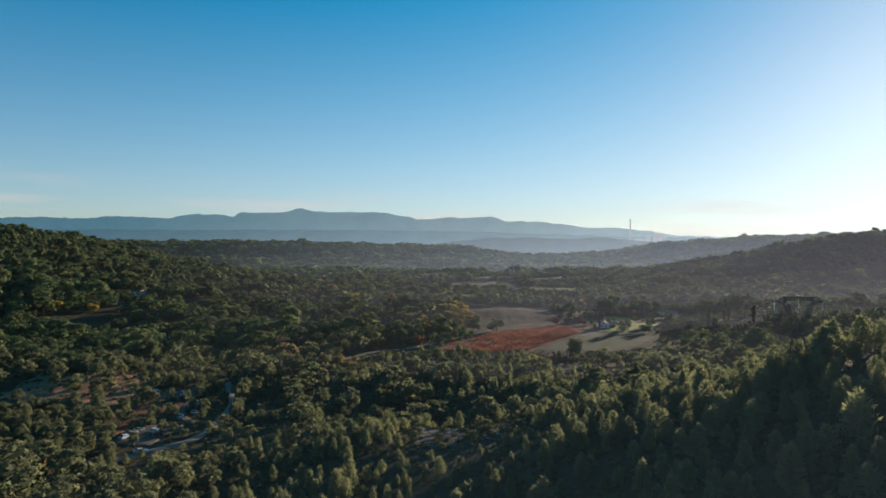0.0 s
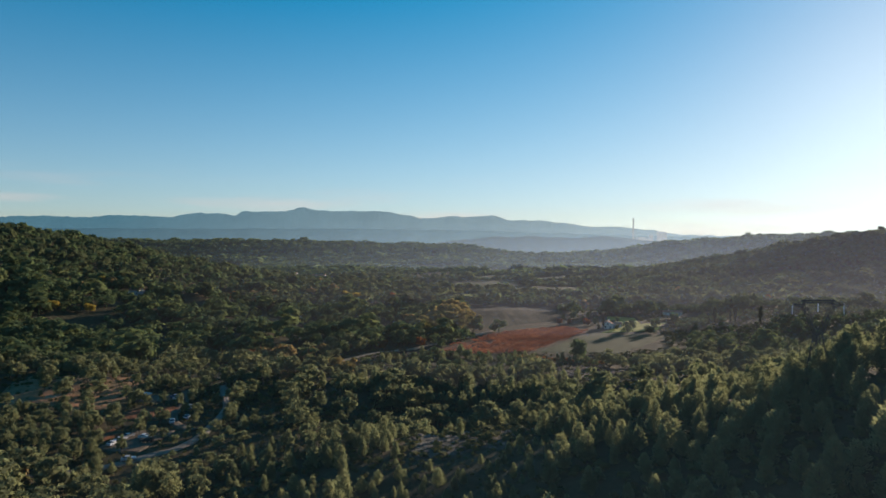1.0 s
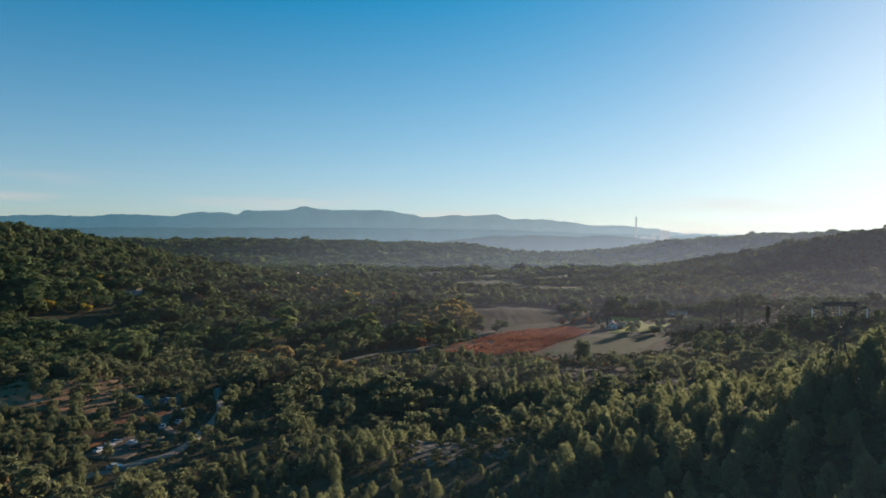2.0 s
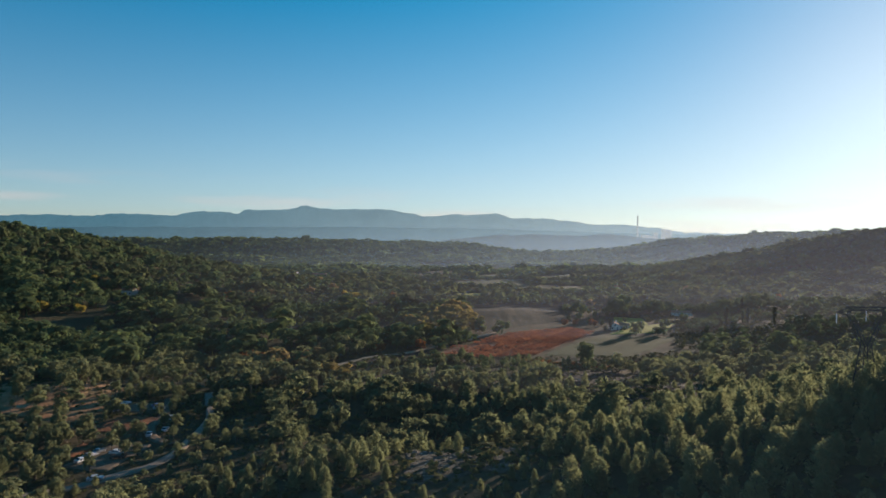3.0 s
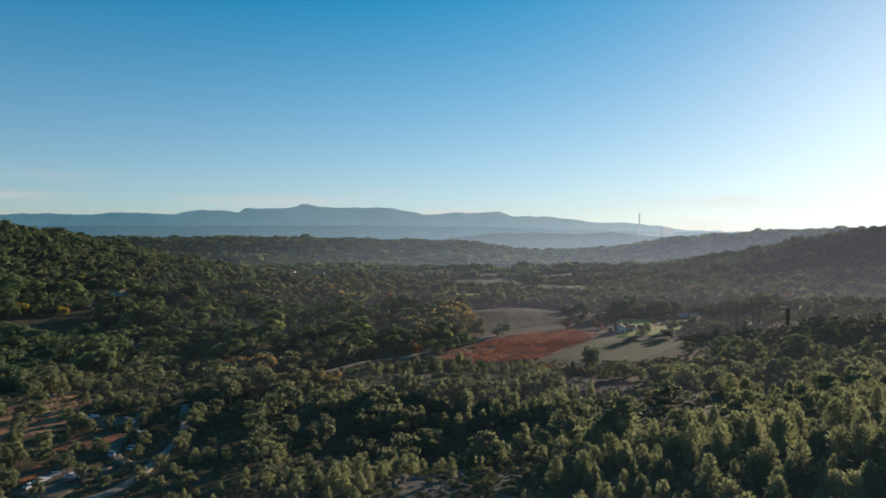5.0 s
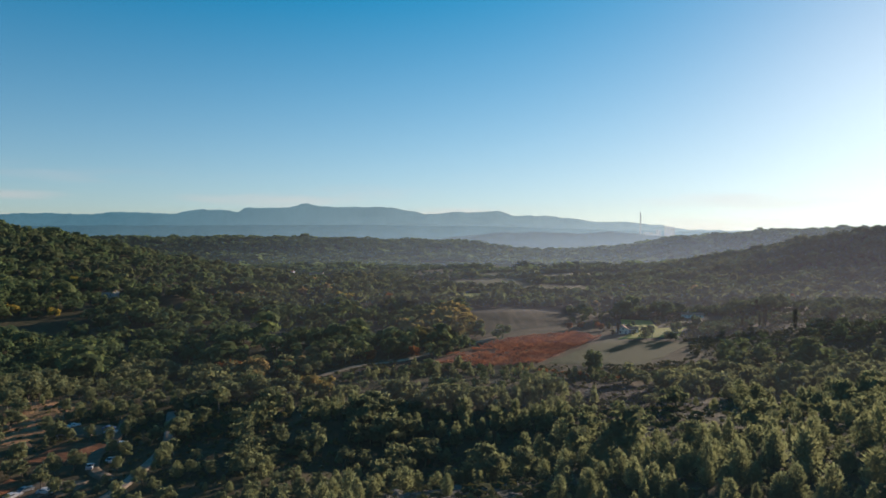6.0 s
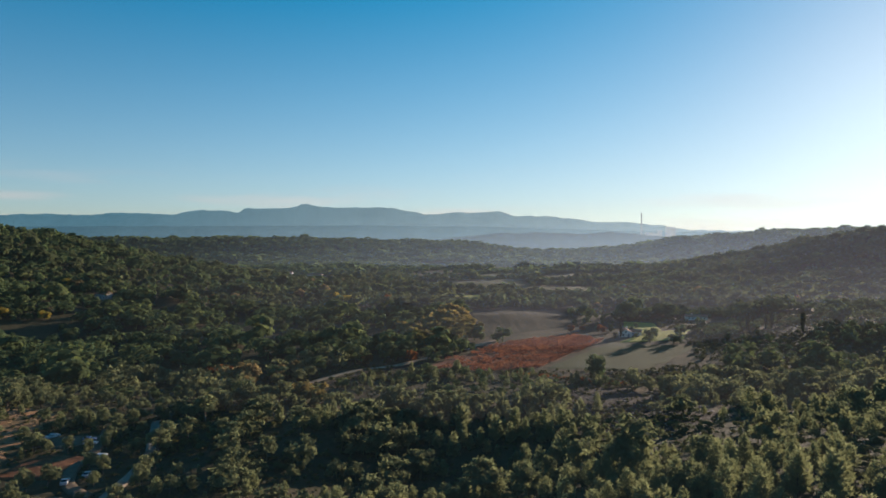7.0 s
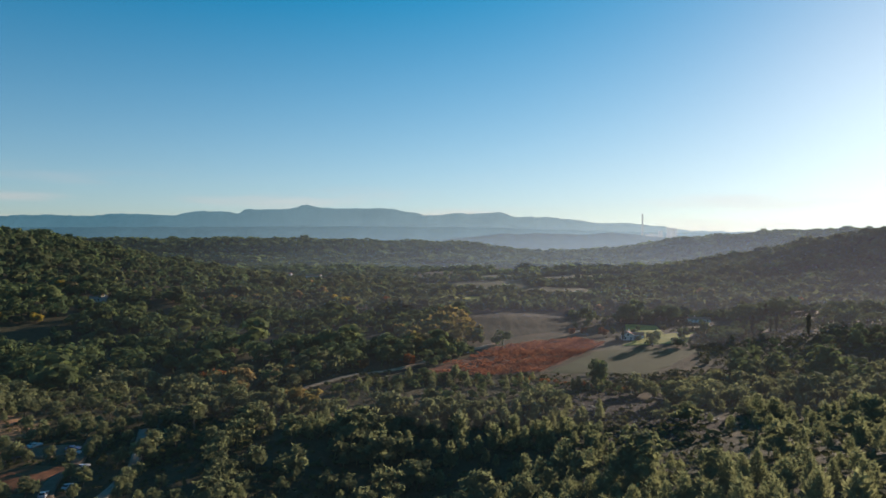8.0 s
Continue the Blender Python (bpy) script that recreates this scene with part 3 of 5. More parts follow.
def tree_shape(kind, seed, count, size):
    """Crown and trunk of a tree one unit high. Kinds: spire (young pine), round (old pine), oak, cypress."""
    rng = np.random.RandomState(seed)
    limbs, puffs, radii = [], [], []
    if kind == "spire":
        lean = rng.normal(size=2) * 0.03
        limbs.append(limb((0, 0, -0.06), (lean[0], lean[1], 0.9), 0.028, 0.006))
        for k in range(14):
            z, t = 0.24 + 0.045 * k, k * 2.4 + rng.rand()
            out = 0.2 * (1 - z ** 1.6)
            limbs.append(limb((lean[0] * z, lean[1] * z, z - 0.1), (lean[0] * z + out * math.cos(t), lean[1] * z + out * math.sin(t), z), 0.009, 0.003, 3))
        return plumes(rng, count, size, lean), joined(limbs)
    elif kind == "round":
        lean = rng.normal(size=2) * 0.07
        limbs.append(limb((0, 0, -0.06), (lean[0], lean[1], 0.62), 0.034, 0.014))
        for k in range(24 if count > 330 else 14):
            t, z = k * 2.4 + rng.rand(), rng.uniform(0.3, 0.86)
            out = 0.36 * math.sqrt(max(0.02, 1 - ((z - 0.48) / 0.44) ** 2)) * rng.uniform(0.3, 1.0)
            p = (lean[0] + out * math.cos(t), lean[1] + out * math.sin(t), z)
            if k % 2:
                limbs.append(limb((lean[0] * 0.6, lean[1] * 0.6, z * 0.55), p, 0.012, 0.004, 3))
            puffs.append(p)
            r = rng.uniform(0.095, 0.165) * (1.0 if count > 330 else 1.3)
            radii.append((r, r, r * rng.uniform(0.7, 0.95)))
    elif kind == "thick":
        limbs.append(limb((0, 0, -0.06), (0.02, 0.0, 0.5), 0.03, 0.015))
        for k in range(20):
            t, z = k * 2.4 + rng.rand(), 0.08 + 0.74 * k / 19
            out = 0.26 * math.sqrt(max(0.02, 1 - ((z - 0.45) / 0.5) ** 2)) * rng.uniform(0.4, 1.0)
            puffs.append((out * math.cos(t), out * math.sin(t), z))
            r = rng.uniform(0.13, 0.19)
            radii.append((r, r, r))
    elif kind == "oak":
        limbs.append(limb((0, 0, -0.06), (0.02, 0.0, 0.45), 0.04, 0.02))
        for k in range(15):
            t, z = k * 2.4 + rng.rand(), rng.uniform(0.22, 0.8)
            out = 0.42 * math.sqrt(max(0.02, 1 - ((z - 0.45) / 0.48) ** 2)) * rng.uniform(0.3, 1.0)
            p = (out * math.cos(t), out * math.sin(t), z)
            if k % 2:
                limbs.append(limb((0, 0, z * 0.5), p, 0.012, 0.004, 3))
            puffs.append(p)
            r = rng.uniform(0.15, 0.22)
            radii.append((r, r, r * 0.9))
    else:
        limbs.append(limb((0, 0, -0.04), (0, 0, 0.5), 0.02, 0.01))
        for k in range(12):
            z = 0.1 + 0.82 * k / 11
            r = 0.075 * math.sin(math.pi * (0.12 + 0.8 * (1 - z) ** 0.8)) + 0.012
            puffs.append((rng.normal() * 0.008, rng.normal() * 0.008, z))
            radii.append((r, r, 0.07))
    crown = leaves(rng, np.array(puffs), np.array(radii), count, size, *((0.75, 0.28) if count > 330 else (0.6, 0.14)), {"round": 0.3 if count > 330 else 0.0, "cypress": 0.9}.get(kind, 0.0))
    return crown, joined(limbs)


def spread(shapes, which, place, height, turn, width=None):
    """Copies of shapes laid out at many places, joined into one set of vertices and triangles."""
    vs, fs, k = [], [], 0
    width = height if width is None else width
    for s, (v, f) in enumerate(shapes):
        i = np.nonzero(which == s)[0]
        if not len(i):
            continue
        c, d = np.cos(turn[i])[:, None], np.sin(turn[i])[:, None]
        w = width[i][:, None]
        x = (v[None, :, 0] * c - v[None, :, 1] * d) * w + place[i, 0][:, None]
        y = (v[None, :, 0] * d + v[None, :, 1] * c) * w + place[i, 1][:, None]
        z = v[None, :, 2] * height[i][:, None] + place[i, 2][:, None]
        vs.append(np.stack([x, y, z], -1).reshape(-1, 3))
        fs.append((f[None] + (np.arange(len(i)) * len(v))[:, None, None] + k).reshape(-1, 3))
        k += len(i) * len(v)
    return np.concatenate(vs), np.concatenate(fs)


def sow(seed, x0, x1, y0, y1, gap):
    """Jittered places of the plan in view of the flight, about gap metres apart."""
    rng = np.random.RandomState(seed)
    gx, gy = np.meshgrid(np.arange(x0, x1, gap), np.arange(y0, y1, gap))
    x = gx.ravel() + rng.uniform(-0.48, 0.48, gx.size) * gap
    y = gy.ravel() + rng.uniform(-0.48, 0.48, gx.size) * gap
    return x, y, rng


def clear_of(x, y, margin=1.0):
    """Whether places lie off the fields and roads."""
    ok = np.ones(len(x), bool)
    for poly in OPEN:
        ok &= ~inside(x, y, poly)
    for c, width in ROADS:
        near = (x > c[:, 0].min() - 9) & (x < c[:, 0].max() + 9) & (y > c[:, 1].min() - 9) & (y < c[:, 1].max() + 9)
        i = np.nonzero(near)[0]
        if len(i):
            gap = width / 2 + margin + (0.2 if c[0, 0] < -95 else 0.0)
            d = np.hypot(x[i, None] - c[None, :, 0], y[i, None] - c[None, :, 1]).min(1)
            ok[i] &= d > gap
    return ok


def in_view(x, y, edge=60.0):
    return np.abs(x) < 0.78 * y + edge


# ---- woods ----
def stature(x, y):
    """How tall the wood grows: low scrubby trees before the dirt road and on the terraces below the spur."""
    k = 1 - 0.42 * inside(x, y, [(-100, 318), (30, 325), (60, 372), (50, 404), (-90, 352)])
    k = k * (1 - 0.4 * inside(x, y, [(-20, 142), (26, 142), (26, 176), (-18, 176)]))
    k = k * (1 - 0.35 * inside(x, y, [(-142, 192), (-82, 192), (-86, 300), (-142, 300)]))
    k = k * (1 - 0.4 * inside(x, y, [(-215, 215), (-125, 215), (-125, 262), (-200, 264)]))
    k = k * (1 - 0.35 * inside(x, y, [(44, 226), (112, 226), (116, 262), (52, 262)]))
    k = k * (1 - 0.6 * inside(x, y, [(60, 528), (142, 528), (152, 640), (106, 640), (100, 575)]))
    k = k * (1 - 0.35 * inside(x, y, [(-150, 296), (-96, 300), (-88, 345), (-160, 345)]))
    k = k * (1 - 0.35 * inside(x, y, [(-56, 212), (-20, 212), (-18, 256), (-50, 256)]))
    k = k * (1 - 0.4 * inside(x, y, [(-106, 178), (-70, 180), (-56, 200), (-56, 246), (-78, 270)]))
    return k * (1 - 0.52 * inside(x, y, [(150, 430), (240, 380), (420, 420), (420, 600), (300, 610), (180, 560)]))


def wood(name, label, leaf, places, shapes, lo, hi, rng, wide=1.0):
    """Trees past counting, joined."""
    x, y = places
    n = len(x)
    h = rng.uniform(lo, hi, n) * (0.84 + 0.26 * vnoise(x / 17, y / 17) + 0.24 * vnoise(x / 41 + 9, y / 41)) * (0.72 + 0.42 * rng.rand(n) + 0.4 * (rng.rand(n) > 0.88)) * stature(x, y)
    p = np.stack([x, y, land(x, y)], 1)
    v, f = spread(shapes, rng.randint(0, len(shapes), n), p, h, rng.uniform(0, 6.28, n), h * wide * rng.uniform(0.85, 1.2, n))
    ob = new(name, mesh_of(name, v, f, leaf))
    return tagged(ob, label, "woodland", kind="stuff")


spires = [tree_shape("spire", 10 + k, 1800, 0.031) for k in range(5)]
rounds = [tree_shape("round", 30 + k, 1800, 0.036) for k in range(4)]
wood_spires = [joined([c, (t[0][:10], t[1][:10])]) for c, t in (tree_shape("spire", 40 + k, 800, 0.047) for k in range(7))]
thin_spires = [joined([c, (t[0][:10], t[1][:10])]) for c, t in (tree_shape("spire", 240 + k, 460, 0.06) for k in range(7))]
wood_rounds = [joined([c, (t[0][:10], t[1][:10])]) for c, t in (tree_shape("round", 60 + k, 700, 0.053) for k in range(6))]


def plant(kind, label, category, shape, leaf, x, y, h, turn, group="", wide=1.0, cache={}):
    """One tree as a thing: an empty with a trunk and a crown."""
    key = (id(shape), leaf.name)
    if key not in cache:
        cache[key] = (mesh_of("crown", *shape[0], leaf), mesh_of("trunk", *shape[1], M["bark"]))
    crown, trunk = cache[key]
    ob = tagged(new(kind), label, category, group)
    ob.matrix_world = pose(x, y, float(land(x, y)), 0, 0, turn) @ Matrix.Diagonal((h * wide, h * wide, h, 1))
    part("crown", crown, ob)
    part("trunk", trunk, ob)
    return ob


# near wood: pines on the spur and round the car parks
x, y, rng = sow(1, -260, 300, 92, 330, 5.4)
keep = in_view(x, y) & clear_of(x, y) & (np.hypot(x, y) > 60)
dense = vnoise(x / 30 + 9, y / 30)
for poly, share in zip(THIN, (0.1, 0.05, 0.5, 0.5, 0.3)):
    keep &= ~(inside(x, y, poly) & (rng.rand(len(x)) > share))
keep &= (dense > -0.2) | (rng.rand(len(x)) > 0.62)
keep &= ~((x < -95) & (y > 200) & (y < 320) & (rng.rand(len(x)) > 0.85))
x, y = x[keep], y[keep]
roundish = (x < -60) & (rng.rand(len(x)) < 0.6) | (rng.rand(len(x)) < 0.14 + 0.4 * (vnoise(x / 33 + 5, y / 33) > 0.1) + 0.45 * ((x < 5) & (y > 215)))
roundish &= (y > 205) | (x < -60)
spaced = ~roundish | (rng.rand(len(x)) < 0.52)
x, y, roundish = x[spaced], y[spaced], roundish[spaced]
stretch = (y < 205) & (x > -75) & (x < 110) & (y > 95)
single = np.nonzero(stretch)[0]
single = single[np.argsort(rng.rand(len(single)))][:300]
alone = np.zeros(len(x), bool)
alone[single] = True
for i in single:
    if roundish[i]:
        plant("pine_tree", "broad-crowned green Aleppo pine of the wood by the car parks", "pine tree", rounds[i % 4], M["pine"],
              x[i], y[i], rng.triangular(4.5, 7.5, 11.0) * float(stature(x[i], y[i])), rng.uniform(0, 360), "pines of the near wood")
    else:
        plant("pine_tree", "slender light green young pine on the wooded spur", "pine tree", spires[i % 5], M["pine"],
              x[i], y[i], rng.triangular(3.2, 5.5, 9.0) * float(stature(x[i], y[i])), rng.uniform(0, 360), "pines of the near wood", rng.uniform(0.85, 1.15))
rest = ~alone
umbrella = [tree_shape("round", 260 + k, 1000, 0.046) for k in range(6)]
for i in np.nonzero(rest & roundish & (x < -62) & (y > 185) & (y < 320))[0][:260]:
    plant("umbrella_pine", "rounded umbrella-crowned pine beside the car parks", "pine tree", umbrella[i % 6], M["pine"],
          x[i], y[i], rng.uniform(6.0, 10.0) * float(stature(x[i], y[i])), rng.uniform(0, 360), "pines round the car parks", rng.uniform(0.95, 1.2))
    rest[i] = False
near = rest & ~roundish & (y < 225)
wood("pine_wood", "light green young pines covering the near slopes", M["pine"], (x[near], y[near]), wood_spires, 4.7, 8.0, rng, 1.15)
near = rest & ~roundish & (y >= 225)
wood("valley_pine_wood", "green young pines in the hollow below the spur", M["pine"], (x[near], y[near]), thin_spires, 5.4, 9.2, rng, 1.15)
wood("round_pine_wood", "broad-crowned pines round the car parks", M["pine"], (x[rest & roundish], y[rest & roundish]),
     wood_rounds, 7.5, 11.5, rng, 1.15)

# middle wood
mid_rounds = [joined([c, (t[0][:10], t[1][:10])]) for c, t in (tree_shape("round", 80 + k, 250, 0.085) for k in range(7))]
mid_oaks = [joined([c, (t[0][:10], t[1][:10])]) for c, t in (tree_shape("oak", 90 + k, 250, 0.085) for k in range(7))]
x, y, rng = sow(2, -560, 560, 330, 640, 9.4)
keep = in_view(x, y, 40) & clear_of(x, y, 2.0) & ~inside(x, y, VERGE) & ~inside(x, y, GARDEN)
keep &= (vnoise(x / 24, y / 24 + 60) > -0.35) | (rng.rand(len(x)) > 0.75)
keep &= ~inside(x, y, EDGE)
keep &= ~(inside(x, y, SPARSE) & (rng.rand(len(x)) > 0.8))
keep &= np.hypot(x - 222, (y - 470) / 2.2) > 7
for cx, cy in ((216, 513), (227, 508), (236, 480)):
    keep &= np.hypot(x - cx, (y - cy + 8) / 1.6) > 9
for poly in THIN:
    keep &= ~(inside(x, y, poly) & (rng.rand(len(x)) > (0.4 if poly is HOLLOW_B else 0.12)))
x, y = x[keep], y[keep]
pick = rng.rand(len(x)) + 0.55 * vnoise(x / 62, y / 62 + 3)
lone = [tree_shape("oak", 280 + k, 500, 0.06) for k in range(5)]
bosk = np.nonzero((pick >= 0.4) & (y < 420) & (x > -160) & (x < 260))[0]
bosk = bosk[np.argsort(np.hypot(x[bosk] - 60, y[bosk] - 330))][:200]
for i in bosk:
    plant("holm_oak", "olive-green rounded oak between the fields and the pine wood", "oak tree", lone[i % 5], M["pine"],
          x[i], y[i], rng.uniform(6.0, 10.5) * float(stature(x[i], y[i])), rng.uniform(0, 360), "oaks below the fields", rng.uniform(1.0, 1.25))
pick[bosk] = 9
pick = np.where(pick > 8, np.nan, pick)
wood("middle_pine_wood", "green pine wood on the slopes and valley floor", M["slope_pine"], (x[pick < 0.4], y[pick < 0.4]), mid_rounds, 8.0, 14.0, rng, 1.3)
wood("middle_oak_wood", "dark green holm oak wood", M["holm"], (x[pick >= 0.4], y[pick >= 0.4]), mid_oaks, 7.5, 13, rng, 1.25)

# far wood
far_oaks = [tree_shape("oak", 110 + k, 46, 0.22)[0] for k in range(8)]
x, y, rng = sow(3, -1000, 1200, 640, 1400, 10.3)
keep = in_view(x, y, 30) & clear_of(x, y, 2.0)
x, y = x[keep], y[keep]
pick = rng.rand(len(x)) + 0.5 * vnoise(x / 90, y / 90)
wood("far_pine_wood", "distant green pine and oak wood", M["far_leaf"], (x[pick < 0.55], y[pick < 0.55]), far_oaks, 8, 12.5, rng, 1.1)
wood("far_oak_wood", "distant dark oak wood", M["holm"], (x[pick >= 0.55], y[pick >= 0.55]), far_oaks, 7, 11.5, rng, 1.1)
dots = [tree_shape("oak", 130 + k, 12, 0.42)[0] for k in range(6)]
x, y, rng = sow(4, -2100, 2100, 1400, 2450, 15)
keep = in_view(x, y, 30) & clear_of(x, y, 2.0) & ((vnoise(x / 120, y / 60) > -0.35) | (y > 1900))
wood("hazy_wood", "hazy wooded hills far up the valley", M["holm"], (x[keep], y[keep]), dots, 8, 12, rng, 1.5)


# ---- far ranges ----
def far_range(name, label, y, line, rough, material, depth=260):
    """A range on the skyline with rock relief on its slopes. line: its summits and saddles, as x and height."""
    xs = np.linspace(-4300, 4300, 900)
    px, pz = np.array(line, float).T
    soft = [np.interp(xs + d, px, pz) for d in (-6, 0, 6)]
    top = np.mean(soft, 0) + rough * (1.2 * vnoise(xs / 70, xs * 0 + y) + 0.9 * vnoise(xs / 33, xs * 0 + y + 9) + 0.7 * vnoise(xs / 14, xs * 0 + y + 5))
    rows = np.linspace(0, 1, 14)
    v = []
    for r in rows:
        z = -60 + (top + 60) * r ** 0.8
        v.append(np.stack([xs, y - depth * (1 - r) + 0.25 * depth * r * (1 - r) * vnoise(xs / 120, xs * 0 + r * 4), z], 1))
    v.append(np.stack([xs, np.full(len(xs), y + 60.0), np.full(len(xs), -60.0)], 1))
    n = len(xs)
    a = (np.arange(len(rows))[:, None] * n + np.arange(n - 1)).ravel()
    ob = new(name, mesh_of(name, np.concatenate(v), np.stack([a, a + 1, a + 1 + n, a + n], 1), material, True))
    return tagged(ob, label, "mountain", kind="structure")


far_range("backdrop_mountains", "long mountain range on the horizon, painted with blue haze", 4700,
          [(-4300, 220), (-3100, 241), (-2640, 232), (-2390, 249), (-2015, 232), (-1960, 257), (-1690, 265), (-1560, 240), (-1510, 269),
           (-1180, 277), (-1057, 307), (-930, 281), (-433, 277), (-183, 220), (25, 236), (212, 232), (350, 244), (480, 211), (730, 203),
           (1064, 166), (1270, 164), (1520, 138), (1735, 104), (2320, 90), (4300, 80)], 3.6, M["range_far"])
far_range("backdrop_plateau", "wooded plateau below the mountains, painted with blue haze", 4100,
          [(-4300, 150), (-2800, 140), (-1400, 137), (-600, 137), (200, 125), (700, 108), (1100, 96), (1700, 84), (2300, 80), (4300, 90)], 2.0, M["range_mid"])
far_range("backdrop_ridge", "wooded ridge across the valley, painted with haze", 3300,
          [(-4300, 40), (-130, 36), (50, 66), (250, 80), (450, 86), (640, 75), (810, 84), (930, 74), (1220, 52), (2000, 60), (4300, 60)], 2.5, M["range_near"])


# ---- added translucent sheets imitating thin evening haze in the valley ----
def haze_sheet(y, amount, top, half, left, tint, arc=0.1, right=2.6, through_lit=True):
    k = Nodes("imitated haze sheet", 1.0, 0.0, 0.0)
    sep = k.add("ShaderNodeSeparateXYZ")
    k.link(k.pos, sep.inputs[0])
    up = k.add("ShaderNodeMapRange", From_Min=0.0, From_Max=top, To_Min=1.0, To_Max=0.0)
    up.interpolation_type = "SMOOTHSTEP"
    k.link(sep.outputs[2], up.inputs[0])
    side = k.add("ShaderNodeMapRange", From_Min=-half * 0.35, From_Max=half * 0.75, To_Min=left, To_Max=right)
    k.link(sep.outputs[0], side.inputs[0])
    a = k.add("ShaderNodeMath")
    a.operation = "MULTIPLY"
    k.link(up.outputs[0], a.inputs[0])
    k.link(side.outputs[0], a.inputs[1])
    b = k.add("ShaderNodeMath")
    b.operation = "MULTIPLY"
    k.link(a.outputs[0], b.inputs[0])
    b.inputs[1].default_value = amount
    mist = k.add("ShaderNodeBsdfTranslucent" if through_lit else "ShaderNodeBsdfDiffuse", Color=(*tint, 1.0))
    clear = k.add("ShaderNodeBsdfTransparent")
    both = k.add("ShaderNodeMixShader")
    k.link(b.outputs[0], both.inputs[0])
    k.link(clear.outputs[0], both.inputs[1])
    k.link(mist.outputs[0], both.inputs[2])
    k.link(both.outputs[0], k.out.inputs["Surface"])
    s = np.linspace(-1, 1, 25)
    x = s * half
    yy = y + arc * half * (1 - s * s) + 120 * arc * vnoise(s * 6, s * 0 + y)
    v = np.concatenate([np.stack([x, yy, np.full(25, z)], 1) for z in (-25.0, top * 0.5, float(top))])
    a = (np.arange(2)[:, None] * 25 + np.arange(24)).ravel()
    ob = new("haze_sheet", mesh_of("haze_sheet", v, np.stack([a, a + 1, a + 26, a + 25], 1), k.mat, True))
    return tagged(ob, "thin translucent sheet added to imitate haze and glare", "haze", kind="structure")


# sheet just ahead of the camera, imitating veiling glare of the lens
haze_sheet(79, 0.05, 150, 170, 0.6, (1.0, 0.6, 0.45), 0.0, 4.6, False)
haze_sheet(300, 0.003, 150, 520, 0.15, (0.82, 0.82, 0.95), 0.0, 5.0)
haze_sheet(480, 0.0048, 150, 700, 0.05, (0.72, 0.76, 1.0), 0.0, 6.5)
haze_sheet(640, 0.0085, 300, 900, 0.1, (0.62, 0.7, 0.95), 0.0, 4.8)
haze_sheet(1000, 0.013, 150, 1250, 0.8, (0.45, 0.7, 0.97), 0.1, 0.5)
haze_sheet(1480, 0.02, 170, 1900, 0.35, (0.5, 0.7, 0.95), 0.1, 8.0)
haze_sheet(2560, 0.034, 180, 2900, 0.7, (0.44, 0.7, 0.95), 0.05, 5.0)


# ---- vineyard ----
def vine_rows():
    """Rows of red autumn vines, parallel to the meadow's edge."""
    rng = np.random.RandomState(21)
    d = np.array([0.52, 0.854])
    n = np.array([d[1], -d[0]])
    for k, off in enumerate(np.arange(-70, 90, 2.5)):
        p0 = np.array([40.0, 455.0]) + n * off
        t = np.arange(-80, 100, 0.9)
        x, y = p0[0] + d[0] * t, p0[1] + d[1] * t
        ok = (inside(x, y, VINES) | inside(x, y, VINES_TIP)) & (rng.rand(len(t)) > 0.06) & (vnoise(x / 4.5, y / 4.5 + 30) + 0.5 * vnoise(x / 21, y / 14) > -0.85 + 1.0 * inside(x, y, VINES_TIP) * smooth(-x, -60, 10))
        if ok.sum() < 4:
            continue
        x, y = x[ok] + rng.normal(size=ok.sum()) * 0.12, y[ok] + rng.normal(size=ok.sum()) * 0.12
        r = rng.uniform(0.35, 0.95, len(x)) * (0.9 + 0.45 * vnoise(x / 6, y / 6))
        c = np.stack([x, y, land(x, y) + 0.75 + 0.6 * r], 1)
        v, f = leaves(rng, c, np.stack([r, r, r * 0.75], 1), len(x) * 11, 0.34)
        row = tagged(new("vine_row"), "row of orange-red autumn grapevines", "vine row", "rows of the vineyard")
        row.location = c[0]
        part("foliage", mesh_of("foliage", v - c[0], f, M["vine"]), row)
        stems = joined([limb((a - c[0, 0], b - c[0, 1], land(a, b) - c[0, 2] - 0.1), (a - c[0, 0], b - c[0, 1], land(a, b) - c[0, 2] + 1.1), 0.05, 0.03, 3)
                        for a, b in zip(x[::3], y[::3])])
        part("stems", mesh_of("stems", *stems, M["bark"]), row)


vine_rows()


